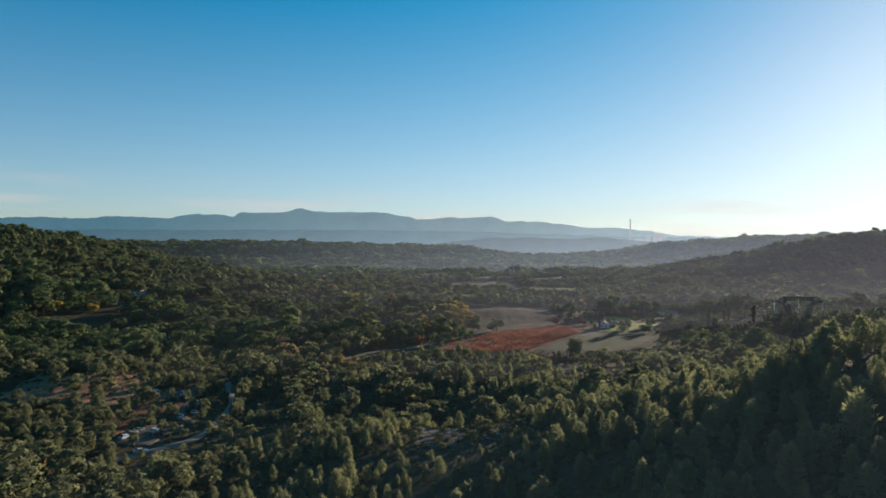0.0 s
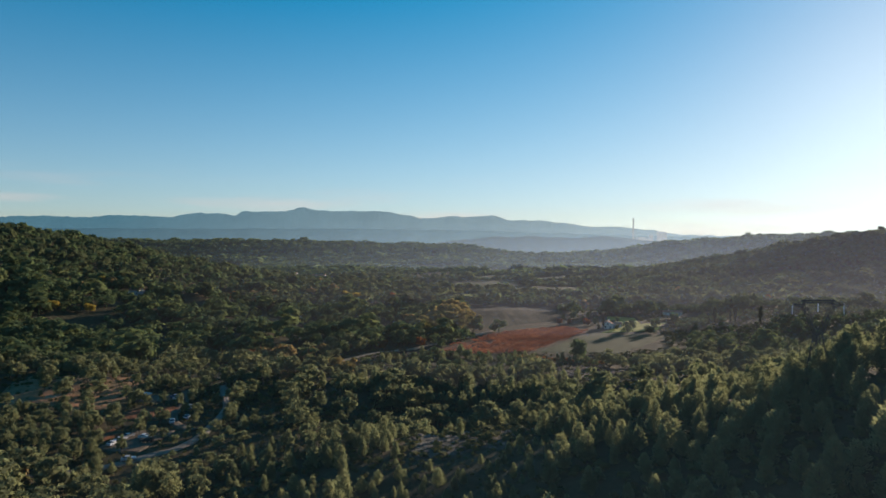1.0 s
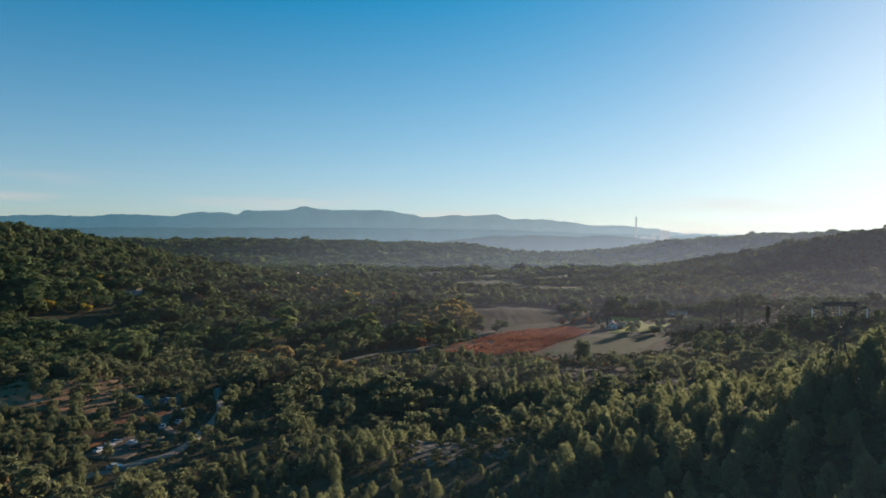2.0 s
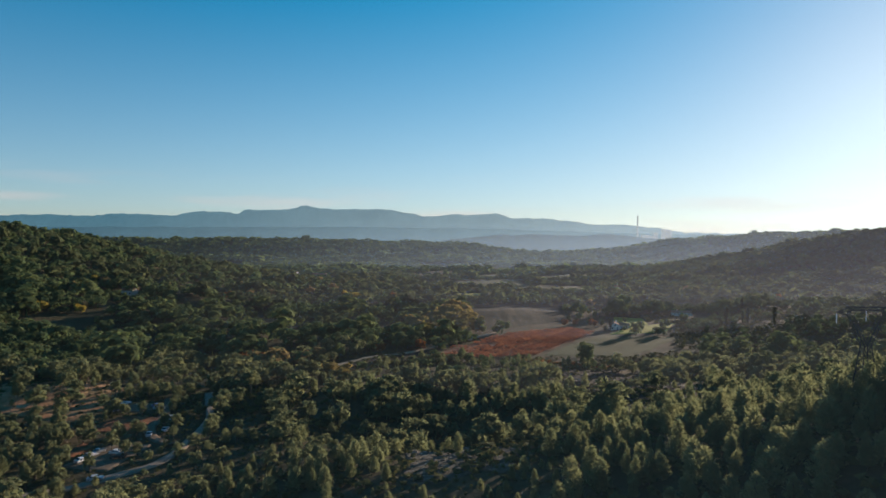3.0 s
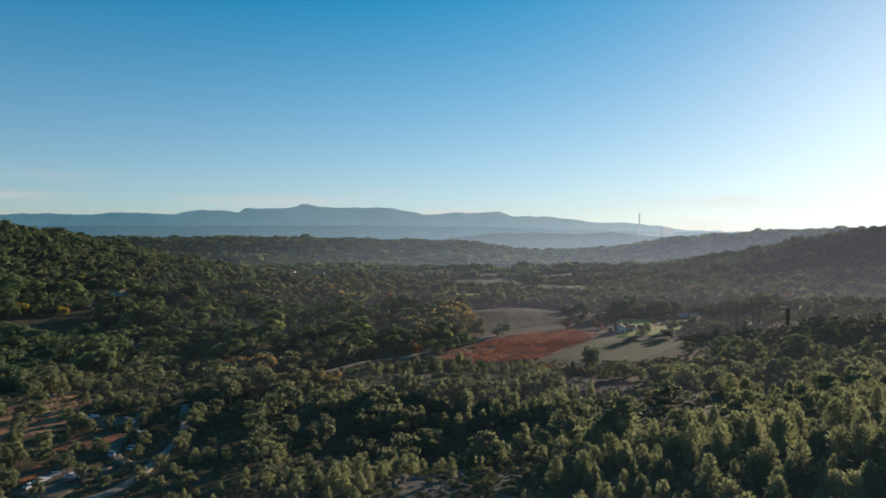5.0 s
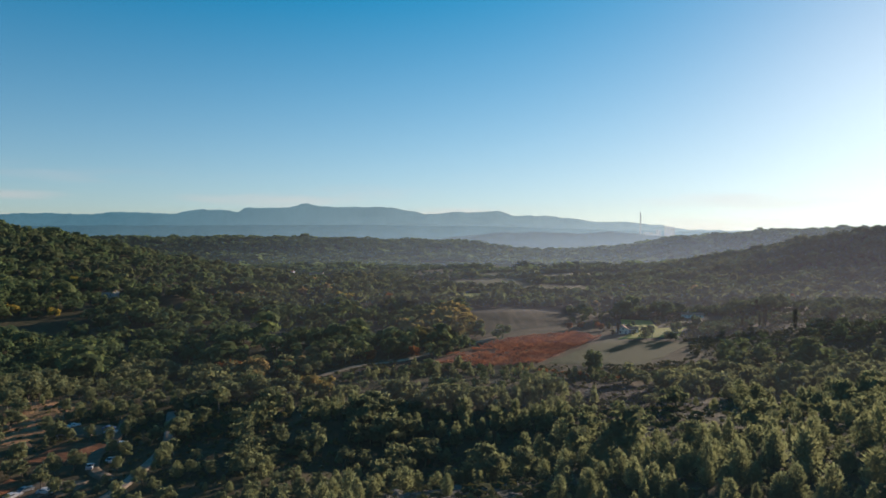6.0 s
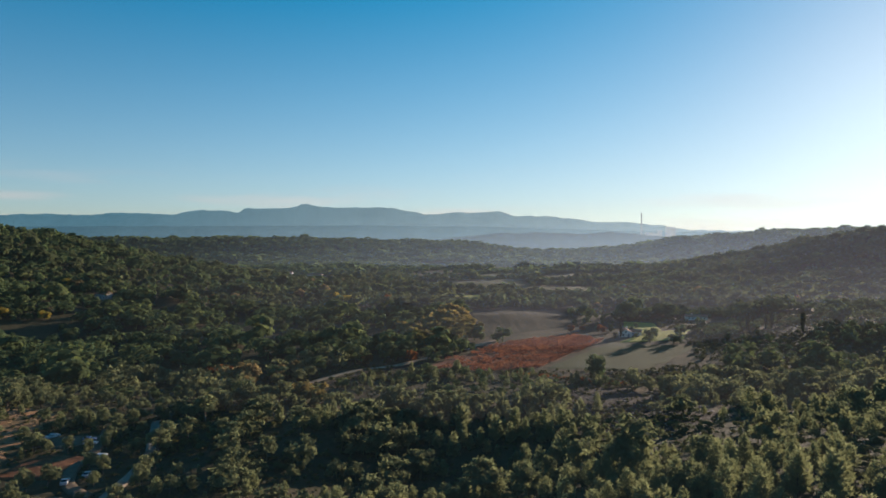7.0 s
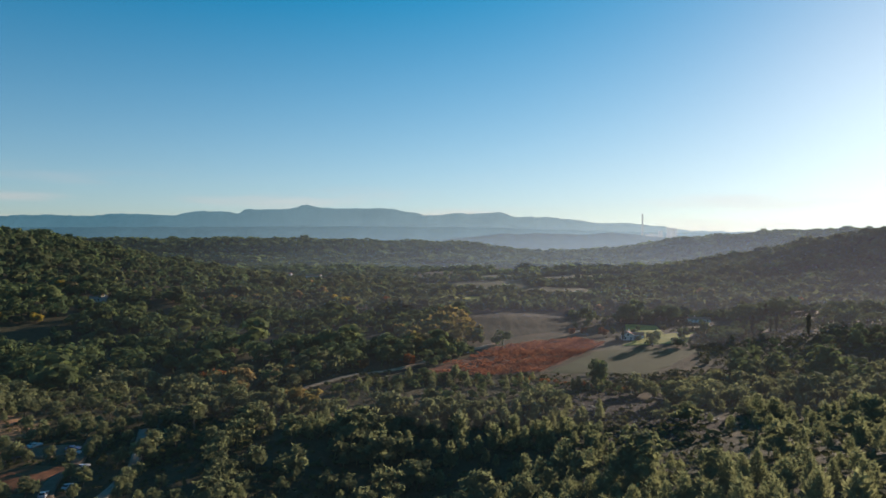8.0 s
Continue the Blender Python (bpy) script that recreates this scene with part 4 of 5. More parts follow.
# ---- single trees that stand out ----
autumn = [tree_shape("oak", 150 + k, 800, 0.072) for k in range(4)]
tall = [tree_shape("round", 160 + k, 1200, 0.08) for k in range(3)]
spindle = [tree_shape("cypress", 170 + k, 700, 0.035) for k in range(2)]
SINGLE = [
    ("yellow", "bright yellow autumn tree on the wooded slope", [(-313, 512, 9), (-291, 526, 8.5), (-336, 625, 10), (-242, 673, 8), (-92, 685, 10), (-113, 737, 11), (-102, 700, 9)]),
    ("ochre", "ochre autumn tree among the evergreens", [(-326, 627, 10), (-187, 706, 11), (-180, 712, 9), (-156, 747, 11), (-93, 372, 12.5), (-100, 370, 10.5), (-210, 700, 9),
                                                        (-128, 752, 11), (-140, 790, 11), (-74, 396, 8), (300, 812, 15), (309, 816, 12), (-82, 388, 9)]),
    ("gold", "tall golden-olive tree of the grove beside the field", [(-4, 498, 15), (4, 512, 17), (13, 500, 14), (8, 532, 19), (18, 518, 15), (-2, 540, 19), (15, 552, 18), (-10, 520, 17), (20, 538, 15), (6, 575, 19), (-16, 506, 14), (-8, 488, 12), (-22, 494, 12), (-27, 512, 14), (-20, 478, 9), (-30, 486, 10), (-56, 333, 9), (-48, 329, 8)]),
    ("olive", "olive-gold broadleaf tree of the grove by the dirt road", [(-9, 470, 12), (1, 482, 13), (9, 492, 14), (18, 506, 13), (-20, 461, 10), (-14, 483, 13), (-30, 470, 11), (26, 520, 12)]),
    ("russet", "russet autumn tree among green ones", [(-109, 391, 8), (-16, 438, 7.5), (-40, 423, 7), (-225, 674, 9), (-117, 393, 7), (120, 540, 7), (98, 545, 6), (108, 552, 5), (-60, 740, 10)]),
    ("holm", "round dark green oak at the meadow's edge", [(28, 509, 7), (123, 512, 5), (138, 513, 4.5), (150, 511, 7.5), (156, 488, 6), (166, 510, 8),
                                                         (172, 520, 8), (142, 540, 5), (128, 545, 5), (150, 556, 5), (200, 560, 8), (192, 535, 8),
                                                         (118, 588, 8), (124, 606, 9), (130, 622, 9), (128, 642, 10), (134, 660, 10), (136, 684, 11), (273, 506, 14), (281, 509, 13)]),
]
for n, (leaf, label, spots) in enumerate(SINGLE):
    for k, (tx, ty, th) in enumerate(spots):
        shape = tall[k % 3] if th >= 13 and leaf == "gold" else autumn[(k + n) % 4]
        plant({"holm": "oak_tree"}.get(leaf, "autumn_tree"), label, "tree", shape, M[leaf], tx, ty, th, 77 * k, "", 1.05 if leaf != "holm" else 0.8)
for k, (tx, ty, th) in enumerate([(216, 513, 12.5), (226, 508, 9.5), (229, 506, 12), (236, 480, 13.5), (128.5, 519, 9), (268, 600, 12)]):
    plant("cypress_tree", "tall narrow dark cypress by the fields", "cypress", spindle[k % 2], M["cypress"], tx, ty, th, 50 * k, "cypresses", 1.15)

full = tree_shape("thick", 201, 1300, 0.05)
plant("oak_tree", "round dark green oak with foliage down to the meadow", "tree", full, M["holm"], 81, 388, 13.5, 20)
# small pines and thickets at the foot of the vineyard
x, y, rng = sow(14, -90, 112, 342, 404, 5.4)
keep = clear_of(x, y, 0.5) & (inside(x, y, EDGE) & (x > -8) | inside(x, y, VERGE) & (y < 0.95 * x + 418)) & (rng.rand(len(x)) < 0.78)
keep &= (np.hypot(x - 81, y - 388) > 9) & ((x < 52) | (y < 384) & (rng.rand(len(x)) < 0.5))
x, y = x[keep], y[keep]
half = rng.rand(len(x)) < 0.6
wood("young_pines", "low young pines at the foot of the vineyard", M["pine"], (x[half], y[half]), thin_spires, 5.5, 9.5, rng, 1.1)
wood("thicket", "dark green thickets at the foot of the vineyard", M["holm"], (x[~half], y[~half]), mid_oaks, 3.5, 7.0, rng, 1.2)

# pines among the parked cars and on the terraces
terrace = [(-104.5, 224.5, 6.5), (-111.5, 210, 7), (-106.5, 233.5, 7), (-122, 240, 7.5), (-107.5, 263, 5.5),
           (-109, 285, 7), (-116, 287.5, 7.5), (-124, 289, 7), (-99.5, 251, 5.5), (-93.5, 247, 6), (-90.5, 237, 5), (-133, 245, 7.5), (-140, 256, 8),
           (-148, 268, 7), (-160, 296, 7), (-136, 286, 7), (-182, 300, 7.5), (-148, 303, 8), (-170, 276, 7), (-80, 243, 7.5), (-77.5, 238, 7),
           (-101, 302, 8), (-98, 219.5, 5.5), (-105, 274.5, 6), (-101.5, 207, 5.5), (-125, 232, 7),
           (-120, 263.5, 5), (-114, 264, 5.5), (-126.5, 262, 6), (-132, 270, 6.5), (-104, 268, 5.5)]
for k, (tx, ty, th) in enumerate(terrace):
    plant("umbrella_pine", "small round-topped pine between the parked cars and terraces", "pine tree", rounds[k % 4], M["pine"], tx, ty, th, 61 * k, "pines round the car parks", 0.85)

# young pines below the car parks
x, y, rng = sow(17, -172, -86, 168, 244, 5.0)
keep = inside(x, y, [(-165, 172), (-100, 172), (-92, 196), (-104, 205), (-118, 208), (-122, 232), (-130, 244), (-172, 244)]) & clear_of(x, y, 0.6) & (rng.rand(len(x)) < 0.7)
for tx, ty in zip(x[keep], y[keep]):
    upright = rng.rand() < 0.55
    plant("young_pine", "upright young green pine below the car parks", "pine tree", spires[rng.randint(5)] if upright else rounds[rng.randint(4)], M["pine"],
          tx, ty, rng.uniform(4.5, 7.8), rng.uniform(0, 360), "young pines below the car parks", rng.uniform(1.0, 1.25) if upright else 0.85)
plant("autumn_tree", "golden autumn tree beside the pale track", "tree", autumn[1], M["ochre"], -119, 183, 6.5, 10)

# scattered autumn trees of the valley floor
x, y, rng = sow(8, -420, 420, 600, 1150, 58)
keep = in_view(x, y, 0) & clear_of(x, y, 4) & (vnoise(x / 150, y / 150 + 20) > -0.1)
x, y = x[keep], y[keep]
half = rng.rand(len(x)) < 0.6
wood("ochre_trees", "scattered ochre and brown trees in the valley", M["ochre"], (x[half], y[half]), far_oaks, 7, 11, rng)
wood("russet_trees", "scattered russet trees in the valley", M["russet"], (x[~half], y[~half]), far_oaks, 6, 9, rng)


# ---- low scrub and rocks ----
bush = [tree_shape("oak", 190 + k, 16, 0.3)[0] for k in range(5)]
x, y, rng = sow(9, -240, 240, 92, 420, 3.1)
keep = in_view(x, y) & clear_of(x, y, 0.5) & ((vnoise(x / 17, y / 17 + 4) > 0.0) | (rng.rand(len(x)) < 0.45))
wood("scrub", "low grey-green garrigue scrub between the pines", M["shrub"], (x[keep], y[keep]), bush, 0.8, 2.2, rng, 1.6)
x, y, rng = sow(15, 150, 420, 380, 610, 3.6)
keep = inside(x, y, SPARSE) & clear_of(x, y, 0.5) & (rng.rand(len(x)) < 0.9)
wood("valley_scrub", "grey-green scrub between the cypresses", M["shrub"], (x[keep], y[keep]), bush, 2.2, 5.5, rng, 1.4)
x, y, rng = sow(18, 98, 205, 515, 612, 4.4)
yard = inside(x, y, [(104, 532), (122, 522), (130, 534), (150, 542), (178, 552), (204, 582), (200, 612), (112, 612)])
keep = yard & ~inside(x, y, GREENS) & ~inside(x, y, GREENS_B) & (np.hypot(x - 136, y - 526) > 9) & (np.hypot(x - 214, y - 602) > 13) & (rng.rand(len(x)) < 0.6)
wood("garden_hedges", "low dark hedges and shrubs round the farmhouse", M["shrub"], (x[keep], y[keep]), bush, 1.5, 3.6, rng, 1.4)
x, y, rng = sow(12, 44, 92, 372, 404, 2.6)
keep = (np.abs((y - 401) + 0.62 * (x - 50)) < 3.5) & (rng.rand(len(x)) < 0.8)
wood("russet_bushes", "russet bushes along the meadow's lower edge", M["russet"], (x[keep], y[keep]), bush, 1.0, 2.4, rng, 1.4)


def boulder(seed):
    bm = bmesh.new()
    bmesh.ops.create_icosphere(bm, subdivisions=2, radius=1.0)
    for v in bm.verts:
        k = 1 + 0.35 * noise.noise(v.co * 1.3 + Vector((seed, 0, 0))) + 0.12 * noise.noise(v.co * 4 + Vector((0, seed, 0)))
        v.co = Vector((v.co.x * 1.7, v.co.y, v.co.z * 0.5)) * k
        v.co.z = min(v.co.z, 0.3 + 0.06 * noise.noise(v.co * 2))
    me = bpy.data.meshes.new("rock")
    bm.to_mesh(me)
    bm.free()
    me.materials.append(M["rock"])
    return me


stones = [boulder(3.7 * k) for k in range(5)]
rng = np.random.RandomState(33)
for k in range(110):
    u, v = rng.rand(2)
    if k < 70:
        tx, ty, size = -9 + 32 * u, 177 + 42 * v, rng.uniform(0.3, 1.2)
    else:
        tx, ty, size = 62 + 45 * u, 296 + 68 * v, rng.uniform(0.3, 1.0)
    ob = tagged(new("rock", stones[k % 5]), "grey weathered limestone slab on bare ground", "rock", "rocks of the clearings")
    ob.matrix_world = pose(tx, ty, float(land(tx, ty)) + 0.3, rng.uniform(-9, 9), rng.uniform(-9, 9), rng.uniform(0, 360)) @ Matrix.Diagonal((size, size, size, 1))


# ---- houses ----
def house(kind, label, x, y, turn, w, d, h, rise, openings, chimney=True, lift=0.0, render_coat="plaster"):
    """A gabled house; w across the gable front, d deep, h to the eaves. openings: (face, offset, sill, width, height)."""
    ob = tagged(new(kind), label, "house")
    ob.matrix_world = pose(x, y, float(land(x, y)) + lift, 0, 0, turn)
    bm = bmesh.new()
    prof = [(-w / 2, -1.0), (w / 2, -1.0), (w / 2, h), (0, h + rise), (-w / 2, h)]
    front = [bm.verts.new((a, -d / 2, b)) for a, b in prof]
    back = [bm.verts.new((a, d / 2, b)) for a, b in prof]
    bm.faces.new(front)
    bm.faces.new(back[::-1])
    for i in range(5):
        j = (i + 1) % 5
        bm.faces.new((front[j], front[i], back[i], back[j]))
    bmesh.ops.recalc_face_normals(bm, faces=bm.faces)
    part("wall", bm, ob, M[render_coat])
    for side in (-1, 1):
        bm = bmesh.new()
        lap = 0.45
        slope = rise / (w / 2)
        pts = [(0, h + rise + 0.03), (side * (w / 2 + lap), h - slope * lap + 0.03)]
        vs = []
        for yy in (-d / 2 - lap, d / 2 + lap):
            vs.append([bm.verts.new((a, yy, b + dz)) for a, b in pts for dz in (0.0, 0.22)])
        a, b = vs
        for q in ((a[0], a[1], a[3], a[2]), (b[0], b[2], b[3], b[1]), (a[1], b[1], b[3], a[3]), (a[0], a[2], b[2], b[0]), (a[2], a[3], b[3], b[2]), (a[0], b[0], b[1], a[1])):
            bm.faces.new(q)
        bmesh.ops.recalc_face_normals(bm, faces=bm.faces)
        part("roof", bm, ob, M["tiles"], "clay-tiled roof slope")
    for face, off, sill, ww, hh in openings:
        name = "door" if sill < 0.1 else "window"
        bm = bmesh.new()
        inner = bmesh.new()
        if face == "front":
            box(bm, (off - ww / 2 - 0.1, -d / 2 - 0.06, sill), (off + ww / 2 + 0.1, -d / 2 + 0.05, sill + hh + 0.1))
            box(inner, (off - ww / 2, -d / 2 - 0.09, sill + 0.1), (off + ww / 2, -d / 2 - 0.065, sill + hh))
        else:
            sx = -w / 2 if face == "left" else w / 2
            k = -1 if face == "left" else 1
            a, b = sorted((sx + k * 0.06, sx - k * 0.05))
            box(bm, (a, off - ww / 2 - 0.1, sill), (b, off + ww / 2 + 0.1, sill + hh + 0.1))
            a, b = sorted((sx + k * 0.09, sx + k * 0.065))
            box(inner, (a, off - ww / 2, sill + 0.1), (b, off + ww / 2, sill + hh))
        fr = part(name, bm, ob, M["shutter"])
        part("pane" if name == "window" else "leaf", inner, fr, M["dark_glass"] if name == "window" else M["shutter"])
    if chimney:
        bm = bmesh.new()
        box(bm, (w * 0.2 - 0.35, d * 0.2 - 0.35, h), (w * 0.2 + 0.35, d * 0.2 + 0.35, h + rise + 1.0), 0.03)
        box(bm, (w * 0.2 - 0.45, d * 0.2 - 0.45, h + rise + 1.003), (w * 0.2 + 0.45, d * 0.2 + 0.45, h + rise + 1.15))
        part("chimney", bm, ob, M["plaster"])
    return ob


FRONT = [("front", -2, 0.9, 1.1, 1.3), ("front", 1.8, 0.0, 1.1, 2.1), ("front", 0, 3.4, 1.0, 1.1)]
house("house", "white gabled farmhouse with a clay-tiled roof", 133, 524, -8, 7.5, 10, 3.7, 1.9, FRONT + [("left", -2, 1.0, 1.0, 1.2), ("left", 2, 1.0, 1.0, 1.2)])
house("barn", "low white annex with a clay-tiled roof", 141, 527, 82, 5.5, 8, 2.8, 1.4, [("left", -2, 1.0, 1.0, 1.0), ("left", 1.5, 0.0, 1.8, 2.1)], False)
house("house", "long low white house behind the hedges", 214, 602, 78, 7, 17, 2.6, 1.4, [("left", q, 0.8, 1.0, 1.1) for q in (-6, -3, 3, 6)] + [("left", 0, 0.0, 1.2, 2.1)])
house("house", "pale house with a clay roof among the trees of the slope", -300, 622, 70, 8, 13, 4.5, 1.9, [("left", q, 1.0, 1.1, 1.3) for q in (-4, 0, 4)], render_coat="concrete")
house("house", "distant pale farm building beside a stubble field", -238, 1200, 84, 11, 26, 5, 2.6, [("left", q, 1.0, 1.4, 1.6) for q in (-9, -3, 3, 9)], render_coat="concrete")
house("house", "distant ochre-roofed village house", -330, 1180, 60, 9, 13, 6, 2.2, [("left", q, 1.0, 1.2, 1.4) for q in (-4, 0, 4)], True, 0.8, "concrete")
house("house", "distant ochre-roofed village house", -372, 1230, 95, 9, 12, 6.5, 2.2, [("left", q, 1.0, 1.2, 1.4) for q in (-3, 3)], True, 0.8, "concrete")
house("house", "distant ochre-roofed village house", -300, 1260, 80, 9, 14, 6, 2.4, [("left", q, 1.0, 1.2, 1.4) for q in (-4, 4)], True, 0.8, "concrete")
house("house", "distant small white house in the valley", 232, 880, 75, 8, 12, 4.5, 2.0, [("left", q, 1.0, 1.2, 1.4) for q in (-3, 3)], True, 0.8)


# ---- cars ----
def car_kind(paint, length, van=False):
    """A car with body, glass, lights and wheels; returns a function's worth of meshes as one thing."""
    ob = new("van" if van else "car")
    w = 1.78 if not van else 1.95
    L = length / 2
    if van:
        prof = [(-L, 0.3), (L, 0.3), (L, 0.95), (L - 0.25, 1.15), (L - 0.95, 2.05), (L - 1.2, 2.2), (-L + 0.05, 2.2), (-L, 1.4)]
        glass = [(L - 0.42, 1.2), (L - 1.0, 1.95), (L - 1.9, 1.95), (L - 1.9, 1.2)]
    else:
        prof = [(-L, 0.32), (L, 0.32), (L + 0.02, 0.62), (L - 0.12, 0.82), (L - 1.15, 0.97), (L - 1.85, 1.42), (-L + 1.2, 1.46), (-L + 0.35, 1.02), (-L + 0.02, 0.95)]
        glass = [(L - 1.3, 0.99), (L - 1.88, 1.36), (-L + 1.25, 1.39), (-L + 0.6, 1.0)]
    bm = bmesh.new()
    rings = []
    for yy, k in ((-w / 2, 0.96), (-w / 2 + 0.1, 1.0), (w / 2 - 0.1, 1.0), (w / 2, 0.96)):
        rings.append([bm.verts.new((a * (0.985 if k < 1 else 1), yy * (0.86 if b > 1.2 and not van else 1), 0.32 + (b - 0.32) * k)) for a, b in prof])
    n = len(prof)
    for a, b in zip(rings, rings[1:]):
        for i in range(n):
            j = (i + 1) % n
            bm.faces.new((a[i], a[j], b[j], b[i]))
    bm.faces.new(rings[0][::-1])
    bm.faces.new(rings[-1])
    bmesh.ops.recalc_face_normals(bm, faces=bm.faces)
    body = part("body", bm, ob, M["paint_" + paint])
    for side in (-1, 1):
        bm = bmesh.new()
        k = 0.5 if van else 0.475
        vs = [bm.verts.new((a, side * (w * k + 0.03 - (0.11 if (b > 1.2 and not van) else 0.0)), b)) for a, b in glass]
        inner = [bm.verts.new((a, side * (w * k - 0.12), b)) for a, b in glass]
        bm.faces.new(vs)
        bm.faces.new(inner[::-1])
        for i in range(4):
            j = (i + 1) % 4
            bm.faces.new((vs[i], inner[i], inner[j], vs[j]))
        bmesh.ops.recalc_face_normals(bm, faces=bm.faces)
        part("side_window", bm, ob, M["dark_glass"])
    for name, a, b in (("windscreen", prof[4], prof[5]), ("rear_window", prof[-3], prof[-2])) if not van else (("windscreen", prof[3], prof[4]),):
        bm = bmesh.new()
        ax, az = a[0] * 0.94 + b[0] * 0.06, a[1] * 0.94 + b[1] * 0.06
        bx, bz = a[0] * 0.12 + b[0] * 0.88, a[1] * 0.12 + b[1] * 0.88
        k = 0.03 if name == "windscreen" else -0.03
        vs = [bm.verts.new((px + k + dx, yy, pz + 0.03 + dx * 0.3)) for dx in (0, -k) for px, pz, yy in ((ax, az, -0.72), (ax, az, 0.72), (bx, bz, 0.62), (bx, bz, -0.62))]
        bm.faces.new(vs[:4])
        bm.faces.new(vs[4:][::-1])
        for i in range(4):
            j = (i + 1) % 4
            bm.faces.new((vs[i], vs[4 + i], vs[4 + j], vs[j]))
        bmesh.ops.recalc_face_normals(bm, faces=bm.faces)
        part(name, bm, ob, M["dark_glass"])
    for end, name, mat in ((1, "headlight", "rim"), (-1, "tail_light", "paint_red")):
        for side in (-1, 1):
            bm = bmesh.new()
            box(bm, (end * L - 0.06, side * 0.62 - 0.17, 0.62), (end * L + 0.06, side * 0.62 + 0.17, 0.78), 0.02)
            part(name, bm, ob, M[mat])
    for fx in (-L + 0.85, L - 0.85):
        for side in (-1, 1):
            turn = Matrix.Translation((fx, side * (w / 2 - 0.08), 0.32)) @ Matrix.Rotation(math.pi / 2, 4, "X")
            bm = bmesh.new()
            bmesh.ops.create_cone(bm, cap_ends=True, segments=14, radius1=0.32, radius2=0.32, depth=0.22, matrix=turn)
            tyre = part("wheel", bm, ob, M["tyre"])
            bm = bmesh.new()
            bmesh.ops.create_cone(bm, cap_ends=True, segments=10, radius1=0.2, radius2=0.2, depth=0.25, matrix=turn)
            part("rim", bm, tyre, M["rim"])
    return ob


def park(ob, x, y, turn, lift=0.32):
    ob.matrix_world = pose(x, y, float(land(x, y)) + lift, 0, 0, turn)
    return ob


CARS = [("white", -108, 214, 70), ("silver", -107.8, 218, 68), ("grey", -107, 222, 72), ("white", -101, 221, 4), ("black", -98.5, 217, -176),
        ("silver", -96, 200, 20), ("white", -127, 277, 60), ("silver", -111, 271.5, 10), ("blue", -113.4, 275, 14), ("silver", -96.4, 244.5, 100),
        ("grey", -126.7, 267, 60), ("white", -101, 259.5, 80), ("black", -130, 272, 60), ("silver", -99.5, 239, 110)]
made = {}
for paint, cx, cy, turn in CARS:
    label = {"grey": "grey", "silver": "silver", "white": "white", "black": "black", "blue": "dark blue"}[paint] + " parked car on the pine-shaded car park"
    if paint in made:
        copy_thing(made[paint], pose(cx, cy, float(land(cx, cy)) + 0.32, 0, 0, turn))
    else:
        made[paint] = tagged(park(car_kind(paint, 4.25), cx, cy, turn), label, "car", "parked cars")
tagged(park(car_kind("white", 5.6, True), 18, 473, 60), "white van parked on the dirt road by the grove", "van")


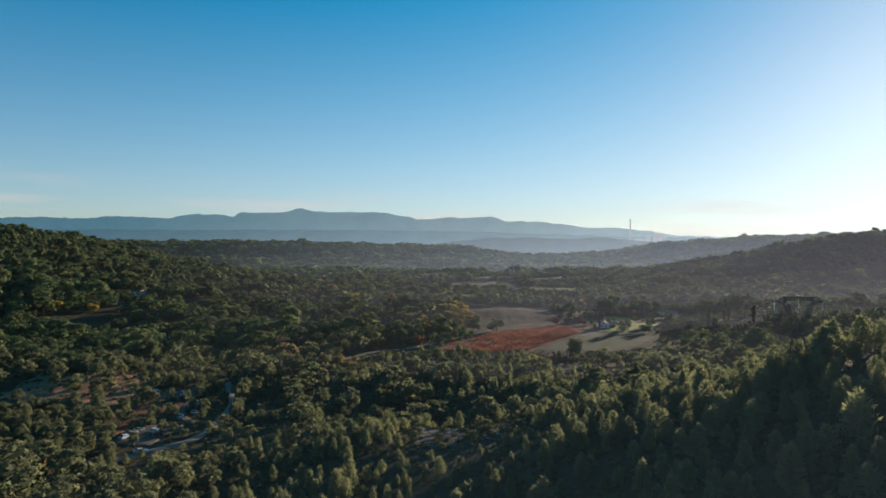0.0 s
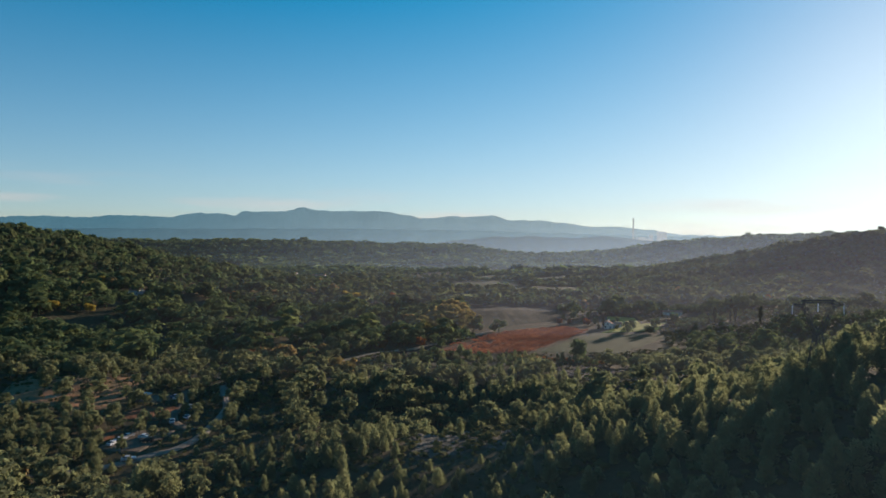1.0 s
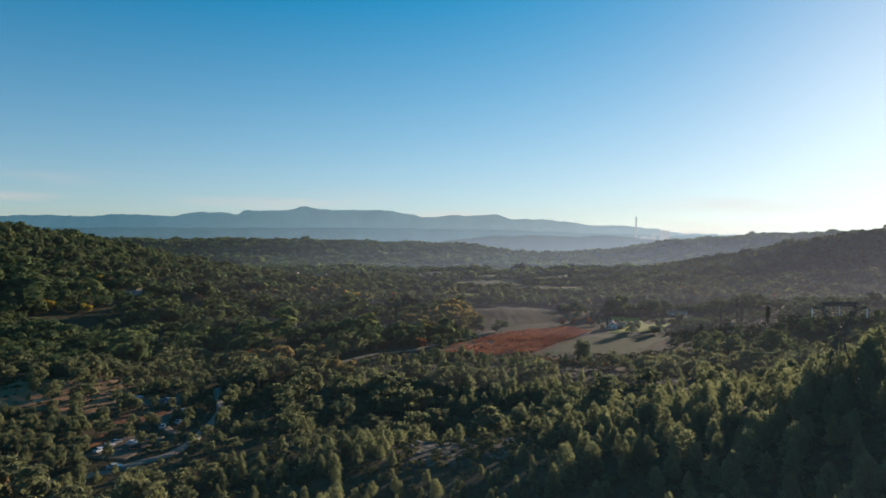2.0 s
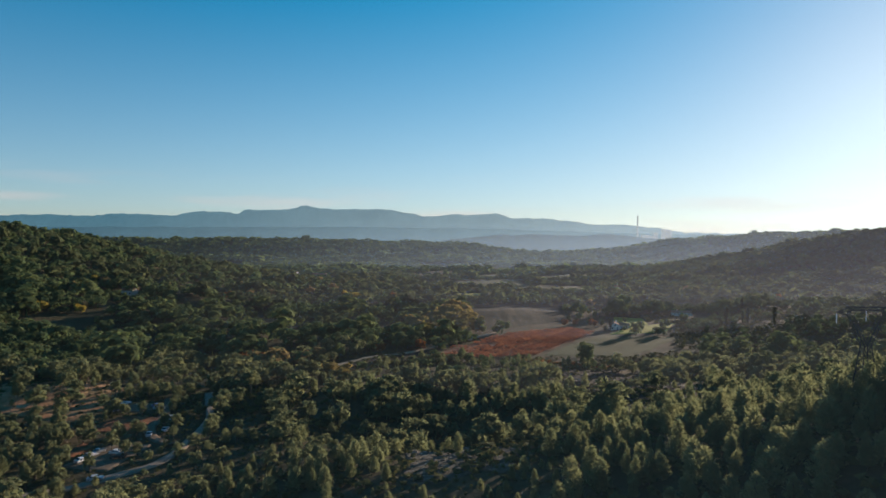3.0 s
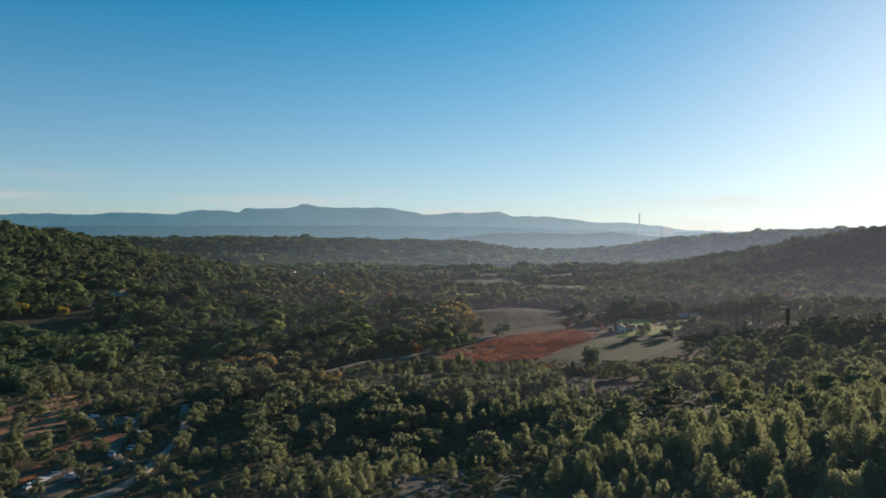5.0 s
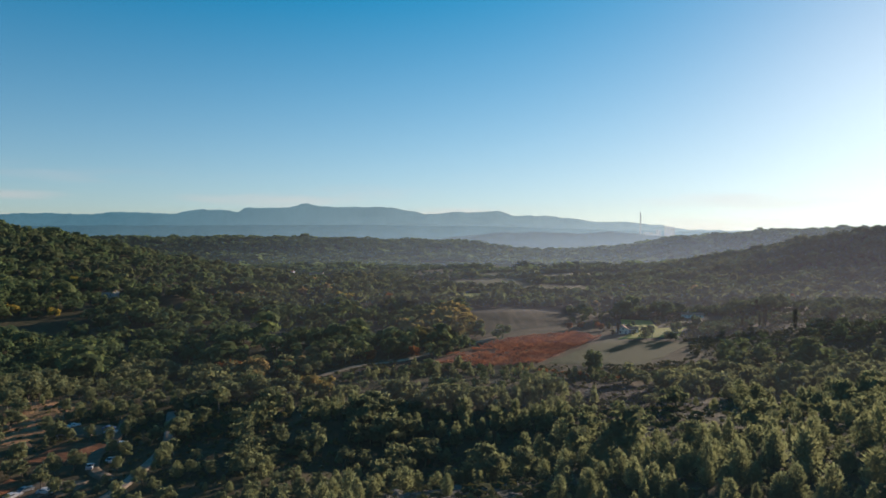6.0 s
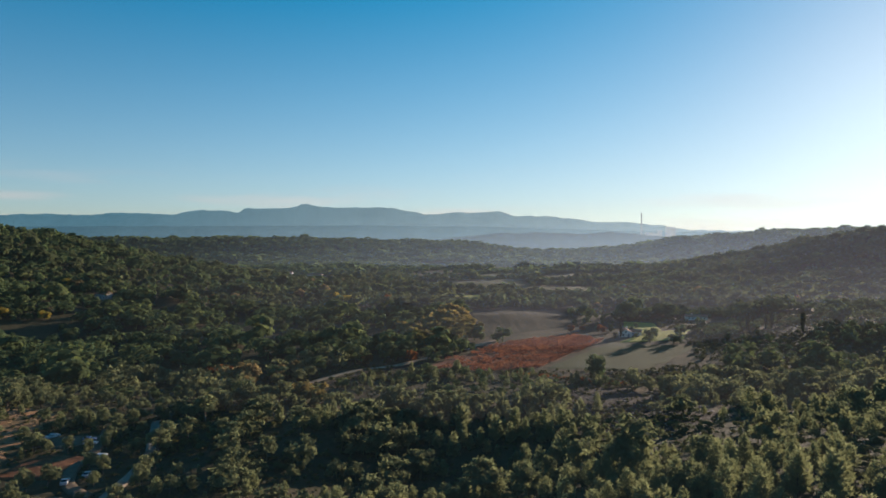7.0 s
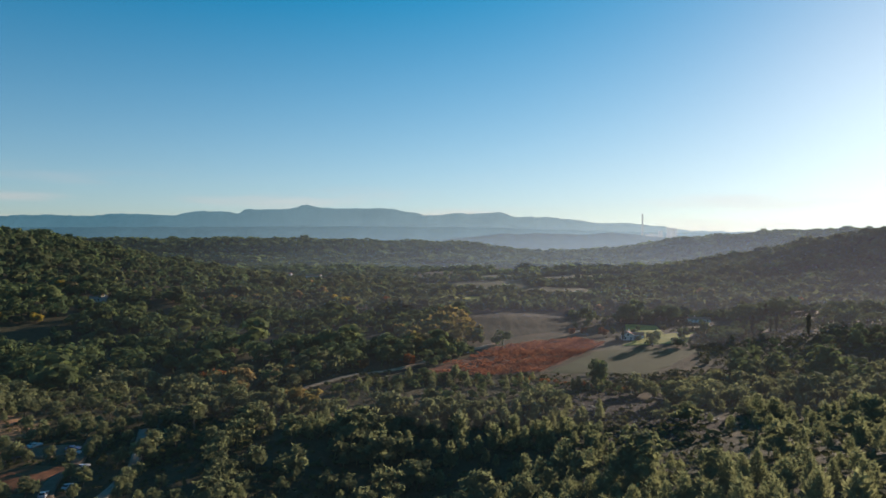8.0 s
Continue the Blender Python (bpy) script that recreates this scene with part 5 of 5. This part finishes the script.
# ---- power line tower on the spur ----
def tower(x, y, turn):
    """A lattice tower with a forked head and three white insulator strings."""
    base = float(land(x, y)) - 0.3
    top = 60.3 - base
    ob = tagged(new("power_pylon"), "dark lattice power pylon with three white insulator strings", "pylon")
    ob.matrix_world = pose(x, y, base, 0, 0, turn)
    waist = top - 7.5
    corner = lambda z: 1.9 - 1.25 * z / waist
    levels = list(np.linspace(0, waist, 7))
    for sx in (-1, 1):
        for sy in (-1, 1):
            part("leg", bar(bmesh.new(), (sx * 1.9, sy * 1.9, 0), (sx * 0.65, sy * 0.65, waist), 0.11), ob, M["steel"])
    for side in range(4):
        bm = bmesh.new()
        for a, b in zip(levels, levels[1:]):
            p, q = corner(a), corner(b)
            ends = [((-p, -p, a), (q, -q, b)), ((p, -p, a), (-q, -q, b)), ((-q, -q, b), (q, -q, b))]
            for u, v in ends:
                turned = Matrix.Rotation(side * math.pi / 2, 4, "Z")
                bar(bm, turned @ Vector(u), turned @ Vector(v), 0.05)
        part("lattice", bm, ob, M["steel"])
    for sx in (-1, 1):
        bm = bmesh.new()
        for sy in (-1, 1):
            bar(bm, (sx * 0.65, sy * 0.65, waist), (sx * 3.4, sy * 0.35, top - 1.6), 0.1)
            bar(bm, (sx * 0.1, sy * 0.65, waist), (sx * 2.5, sy * 0.35, top - 1.6), 0.08)
            bar(bm, (sx * 3.4, sy * 0.35, top - 1.6), (sx * 2.9, sy * 0.3, top), 0.09)
            for k in range(4):
                t, u = k / 4, (k + 1) / 4
                bar(bm, (sx * (0.65 + 2.75 * t), sy * 0.6, waist + (top - 1.6 - waist) * t), (sx * (0.1 + 2.4 * u), sy * 0.45, waist + (top - 1.6 - waist) * u), 0.05)
        part("fork", bm, ob, M["steel"])
        bm = bmesh.new()
        for sy in (-1, 1):
            bar(bm, (sx * 3.0, sy * 0.35, top - 0.9), (sx * 5.6, 0, top - 1.0), 0.09)
            bar(bm, (sx * 3.4, sy * 0.35, top - 1.6), (sx * 5.6, 0, top - 1.0), 0.08)
            bar(bm, (sx * 2.9, sy * 0.3, top), (sx * 5.6, 0, top - 1.0), 0.06)
        part("cross_arm", bm, ob, M["steel"])
    bm = bmesh.new()
    for sy in (-1, 1):
        bar(bm, (-3.6, sy * 0.3, top), (3.6, sy * 0.3, top), 0.1)
        bar(bm, (-3.2, sy * 0.3, top - 0.6), (3.2, sy * 0.3, top - 0.6), 0.09)
        for k in range(8):
            bar(bm, (-3.2 + 0.8 * k, sy * 0.3, top - 0.6 * (k % 2)), (-2.4 + 0.8 * k, sy * 0.3, top - 0.6 * ((k + 1) % 2)), 0.05)
    part("top_beam", bm, ob, M["steel"])
    for sx, z in ((-5.6, top - 1.1), (0, top - 0.6), (5.6, top - 1.1)):
        bm = bmesh.new()
        bar(bm, (sx, 0, z), (sx, 0, z - 2.1), 0.05, 6)
        for k in range(11):
            bmesh.ops.create_cone(bm, cap_ends=True, segments=10, radius1=0.12, radius2=0.06, depth=0.1, matrix=Matrix.Translation((sx, 0, z - 0.2 - 0.17 * k)))
        part("insulator", bm, ob, M["porcelain"], "white insulator string")
    return ob


tower(84.4, 150.0, -3)
for k, (tx, ty, th) in enumerate([(81, 144, 9), (86, 143, 10.5), (90, 146, 11), (78, 149, 9.5), (92, 152, 10), (84, 138, 9), (75, 143, 8.5), (96, 145, 10)]):
    plant("pine_tree", "slender green young pine at the foot of the pylon", "pine tree", spires[k % 5], M["pine"], tx, ty, th, 61 * k, "pines under the pylon", 1.15)


# ---- power station on the horizon ----
# concrete that glows in haze colour, the distance painted onto it
M["haze_glow_concrete"] = distance("concrete with painted haze glow", (0.10, 0.13, 0.145), (0.185, 0.215, 0.225), 0.15)


def lathe(profile, sides=20):
    """A turned body from radius and height pairs."""
    bm = bmesh.new()
    rings = [[bm.verts.new((r * math.cos(2 * math.pi * k / sides), r * math.sin(2 * math.pi * k / sides), z)) for k in range(sides)] for r, z in profile]
    for a, b in zip(rings, rings[1:]):
        for i in range(sides):
            j = (i + 1) % sides
            bm.faces.new((a[i], a[j], b[j], b[i]))
    bm.faces.new(rings[-1])
    return bm


stack = tagged(new("factory_chimney"), "very tall slender concrete chimney on the hazy horizon", "chimney")
stack.location = (1172, 3960, -15)
part("shaft", lathe([(7.5, 0), (6, 80), (4.6, 160), (4.1, 212)]), stack, M["haze_glow_concrete"])
part("rim", lathe([(4.2, 212.02), (4.9, 212.4), (4.9, 216), (4.3, 217)]), stack, M["haze_glow_concrete"])
for cx, cz, k in ((1283, 98, 0.62), (1341, 117, 1.0), (1362, 114, 0.9)):
    ob = tagged(new("cooling_tower"), "concrete cooling tower of a distant power station, painted with haze", "cooling tower", "cooling towers")
    ob.location = (cx, 3960, cz - 130 * k)
    part("shell", lathe([(34 * k, 0), (27 * k, 50 * k), (21 * k, 95 * k), (22 * k, 130 * k)]), ob, M["haze_glow_concrete"])
ob = tagged(new("boiler_house"), "block of a distant power station, painted with haze", "building")
ob.location = (1222, 3950, -10)
bm = bmesh.new()
box(bm, (-30, -15, 0), (20, 15, 92), 0.5)
part("hall", bm, ob, M["haze_glow_concrete"])
bm = bmesh.new()
box(bm, (21, -14, 0), (44, 14, 84), 0.5)
part("turbine_hall", bm, ob, M["haze_glow_concrete"])
